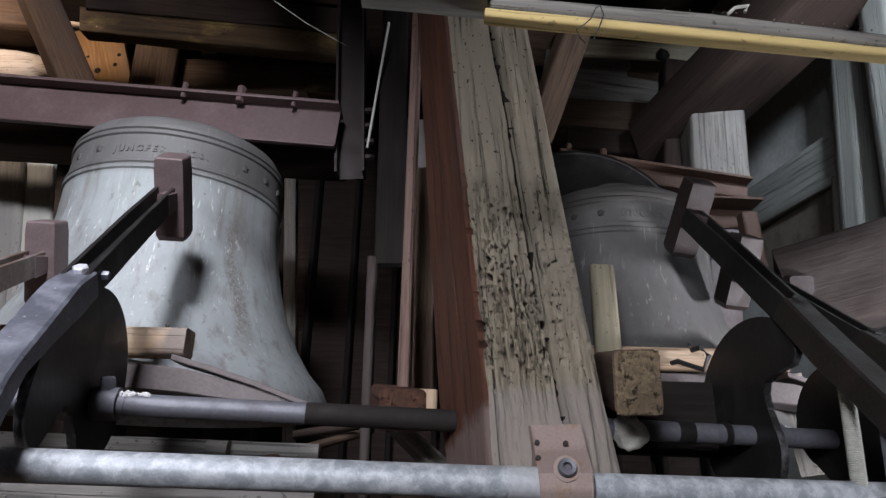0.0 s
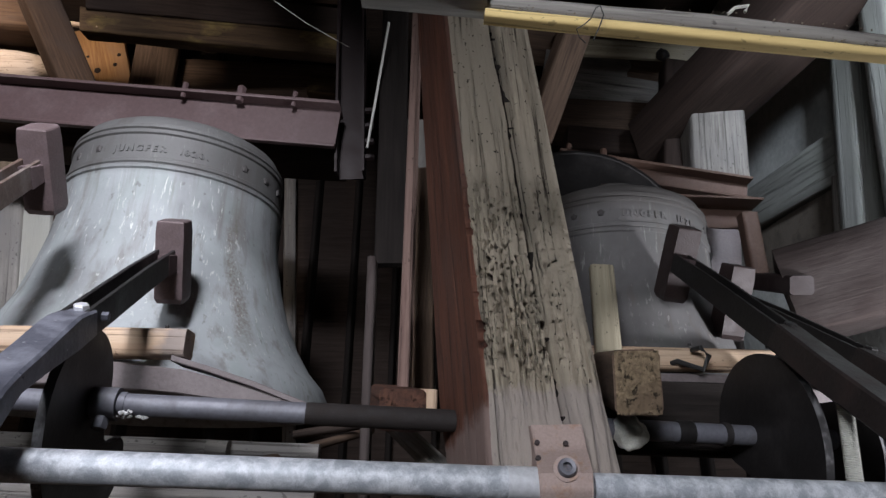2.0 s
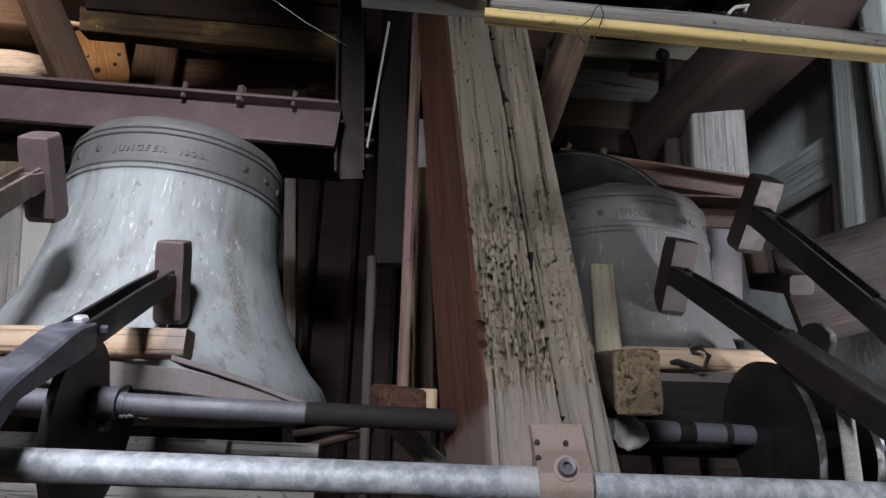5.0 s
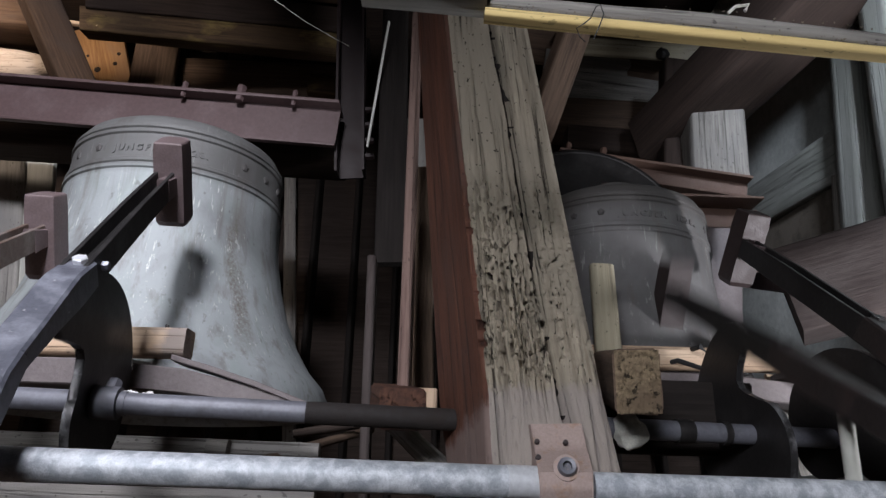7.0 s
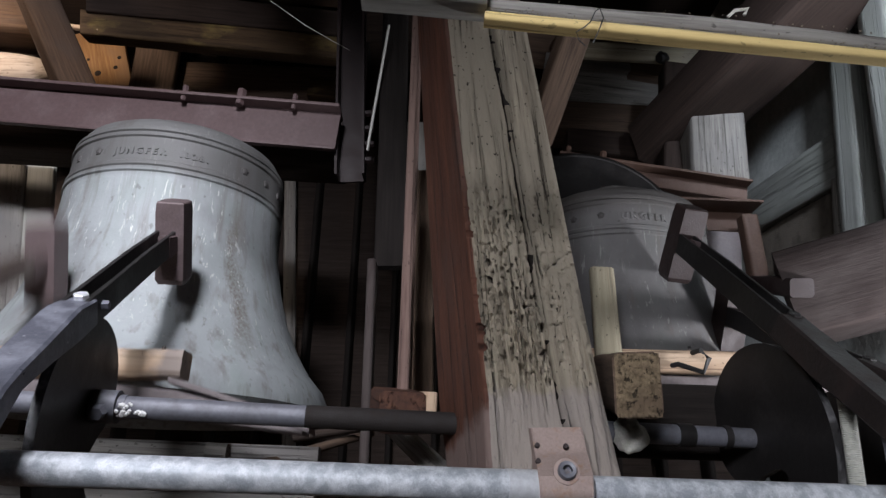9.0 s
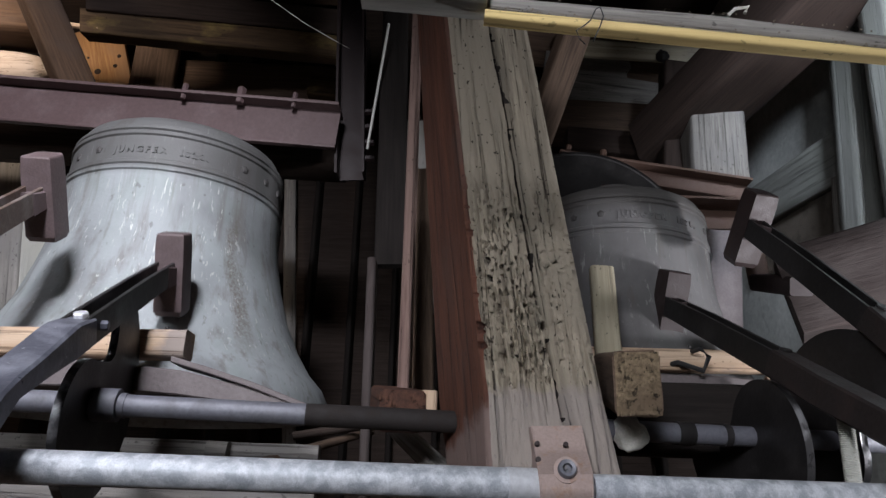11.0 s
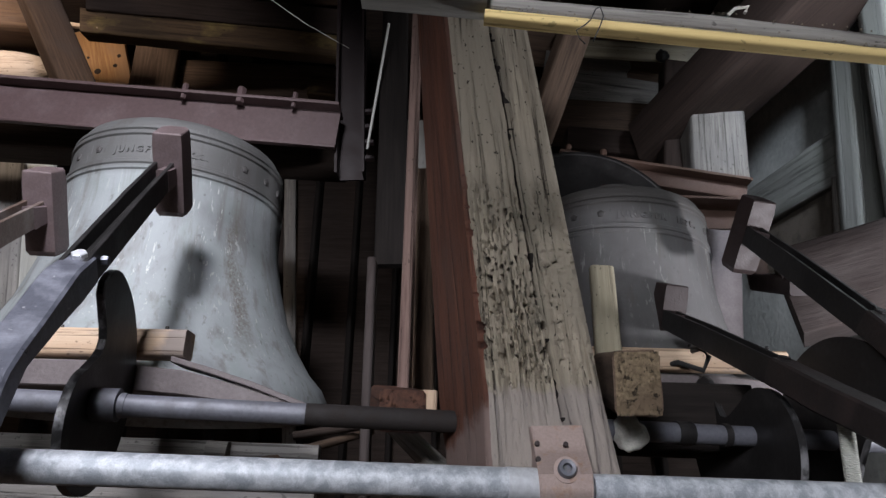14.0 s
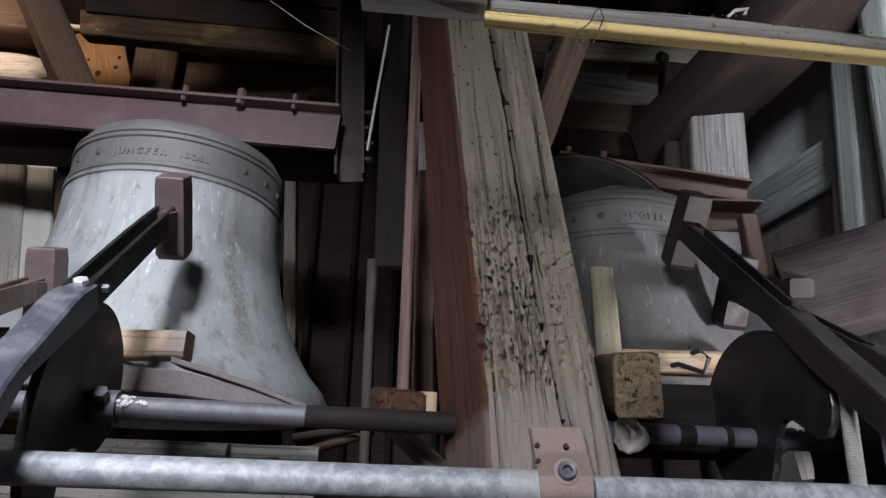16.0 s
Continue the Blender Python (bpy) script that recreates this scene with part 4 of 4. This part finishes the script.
M_SPRING = painted("grey_brown_spring_steel", (0.16, 0.135, 0.135), (0.22, 0.19, 0.19), 0.6, 0.1)
# Darker copies of head and bar metal: the right levers' shade as colour.
M_HEAD_SHADED = painted("shaded_rusty_head_steel", (0.034, 0.021, 0.02), (0.055, 0.036, 0.034), 0.55, 0.15, 0.0015, 22.0)
M_BAR_SHADED = painted("shaded_brown_black_iron", (0.03, 0.024, 0.023), (0.06, 0.038, 0.034), 0.5, 0.2)
M_RUSTARM = painted("brown_rusted_arm", (0.1, 0.066, 0.052), (0.19, 0.16, 0.15), 0.6, 0.15, 0.0015, 18.0, (0.45, 0.65))
M_DUST = painted("grey_dust", (0.2, 0.17, 0.13), (0.08, 0.065, 0.05), 0.95, 0.0, 0.002, 60.0)
M_PEELED = wood("peeled_log_wood", (0.62, 0.52, 0.43), (0.4, 0.31, 0.24), (0.5, 0.38, 0.28), 0.85, 0.003, 40.0, (0.5, 0.7), 0.5)
M_PINKWOOD = wood("dusty_pink_brown_wood", (0.3, 0.2, 0.17), (0.1, 0.06, 0.05), (0.18, 0.12, 0.1), 0.85, 0.004, 70.0, (0.5, 0.65), 0.6)
M_SHADE_GREASE = painted("matt_shade_and_grease", (0.014, 0.01, 0.009), (0.022, 0.015, 0.012), 0.8, 0.0, 0.002, 40.0)
M_CREAM = wood("cream_old_wood", (0.5, 0.45, 0.33), (0.27, 0.23, 0.16), (0.36, 0.32, 0.25), 0.85, 0.003, 45.0, (0.5, 0.65), 0.6)
M_LIME_LIT = wood("limewashed_lit_wood", (0.62, 0.62, 0.57), (0.35, 0.35, 0.32), (0.5, 0.5, 0.45), 0.9)
M_OLIVE2 = wood("olive_stained_beam", (0.12, 0.075, 0.04), (0.04, 0.025, 0.015), (0.22, 0.16, 0.06), 0.8, 0.004, 60.0, (0.58, 0.7), 0.4)
M_AMBER = wood("amber_brown_wood", (0.13, 0.075, 0.045), (0.045, 0.026, 0.016), (0.09, 0.06, 0.045), 0.8)
M_BROWN2 = wood("brown_oak", (0.062, 0.046, 0.042), (0.022, 0.016, 0.015), (0.085, 0.07, 0.066), 0.85)
M_DARKWOOD2 = wood("umber_wood", (0.05, 0.032, 0.025), (0.017, 0.011, 0.009), None, 0.8)
M_GREYWOOD2 = wood("blue_grey_wood", (0.29, 0.3, 0.28), (0.16, 0.165, 0.155), (0.21, 0.22, 0.2), 0.9, 0.005, 80.0, (0.45, 0.65), 0.35)
M_STEEL2 = painted("rusty_red_steel", (0.12, 0.07, 0.052), (0.165, 0.107, 0.085), 0.6, 0.15)
M_GALV2 = painted("pale_zinc", (0.6, 0.6, 0.55), (0.75, 0.75, 0.7), 0.5, 0.1)
# Darker copy of the bell bronze; part of the small bell's shade is here.
M_BELL_SHADED = patina_bronze("shaded_small_bell_patina", (0.145, 0.14, 0.14), (0.085, 0.082, 0.082), 0.35)

guard_rail()
leaning_post()
end_timber()
bell(pose(-0.814, 1.827, 1.24), 1.0, [("JUNGFER", -102, 0.026), ("1828.", -70, 0.026)], "large grey-green bronze bell with white droppings")
bell(pose(0.511, 1.882, 1.195, 0, 2.5, 0), 0.87, [("JUNGFER", -103, 0.025), ("1828.", -67, 0.025)], "smaller grey bronze bell with shade darkened into its bronze")
steel_frame()
# Right-hand bolts, bars and heads are darkened to stand for shade.
LEVERS = [hammer_lever(at, label, *((M_BRIGHT, M_IRON, M_HEAD, False) if at < 0 else (M_CAM, M_BAR_SHADED, M_HEAD_SHADED, True)), M_RUSTARM if at < -0.5 else M_CAM) for at, label in zip(PLACES, ("iron bell hammer lever with a mauve steel head", "iron bell hammer lever with a mauve steel head", "iron bell hammer lever with its shade painted into the metal", "iron bell hammer lever with its shade painted into the metal"))]
SHAFT_OB = striking_shaft()
pivot_axle(-1.3, -0.385)
pivot_axle(0.73, 1.2)
BUFFERS = [buffer_beam(pose(-0.510, 1.300, 1.285, 0, 0, 1.0), 0.915, "pale wooden buffer batten on a brown spring plate"),
           buffer_beam(pose(*(0.794, 1.500, 1.304), 0, 0, 3), 0.8, "pale wooden buffer batten with a bent cable")]
timbers()
planks()


def cycle(table, start):
    """A table of (seconds after the stroke, value), repeated over the clip."""
    keys = [(start + k * PERIOD + ph, v) for k in range(-2, 7) for ph, v in table]
    ends = [(e, float(np.interp(e, [t for t, _ in keys], [v for _, v in keys]))) for e in (0.0, 16.0)]
    return [ends[0]] + [(t, v) for t, v in keys if 0.03 < t < 15.97] + [ends[1]]


# the sprung batten gives way under the second hammer and shivers
GIVE = ((0.0, 0.0), (0.06, -0.02), (0.12, -0.046), (0.17, -0.038), (0.24, -0.01), (0.31, -0.02), (0.4, -0.027), (0.5, 0.0), (0.7, 0.008), (1.0, 0.0), (2.0, 0.0), (3.1, 0.0))


def motions():
    for ob, at, start, roll in zip(LEVERS, PLACES, DROPS, (0, 0, 4, 4)):
        walk(ob, [(t, lever_pose(at, angle, roll)) for t, angle in cycle(SWING, start)])
    hung = [(t, Matrix.Translation((lever_pose(PLACES[2], angle, 4) @ Vector((0.014, 0.185, -0.072))))) for t, angle in cycle(SWING, DROPS[2])]
    walk(bpy.data.objects["threaded_rod"], hung)
    walk(SHAFT_OB, [(t * 0.4, shaft_pose(t * 0.4)) for t in range(0, 41)])
    home = BUFFERS[0].matrix_basis.copy()
    walk(BUFFERS[0], [(t, Matrix.Translation((0, 0, give)) @ home) for t, give in cycle(GIVE, DROPS[1])])


motions()
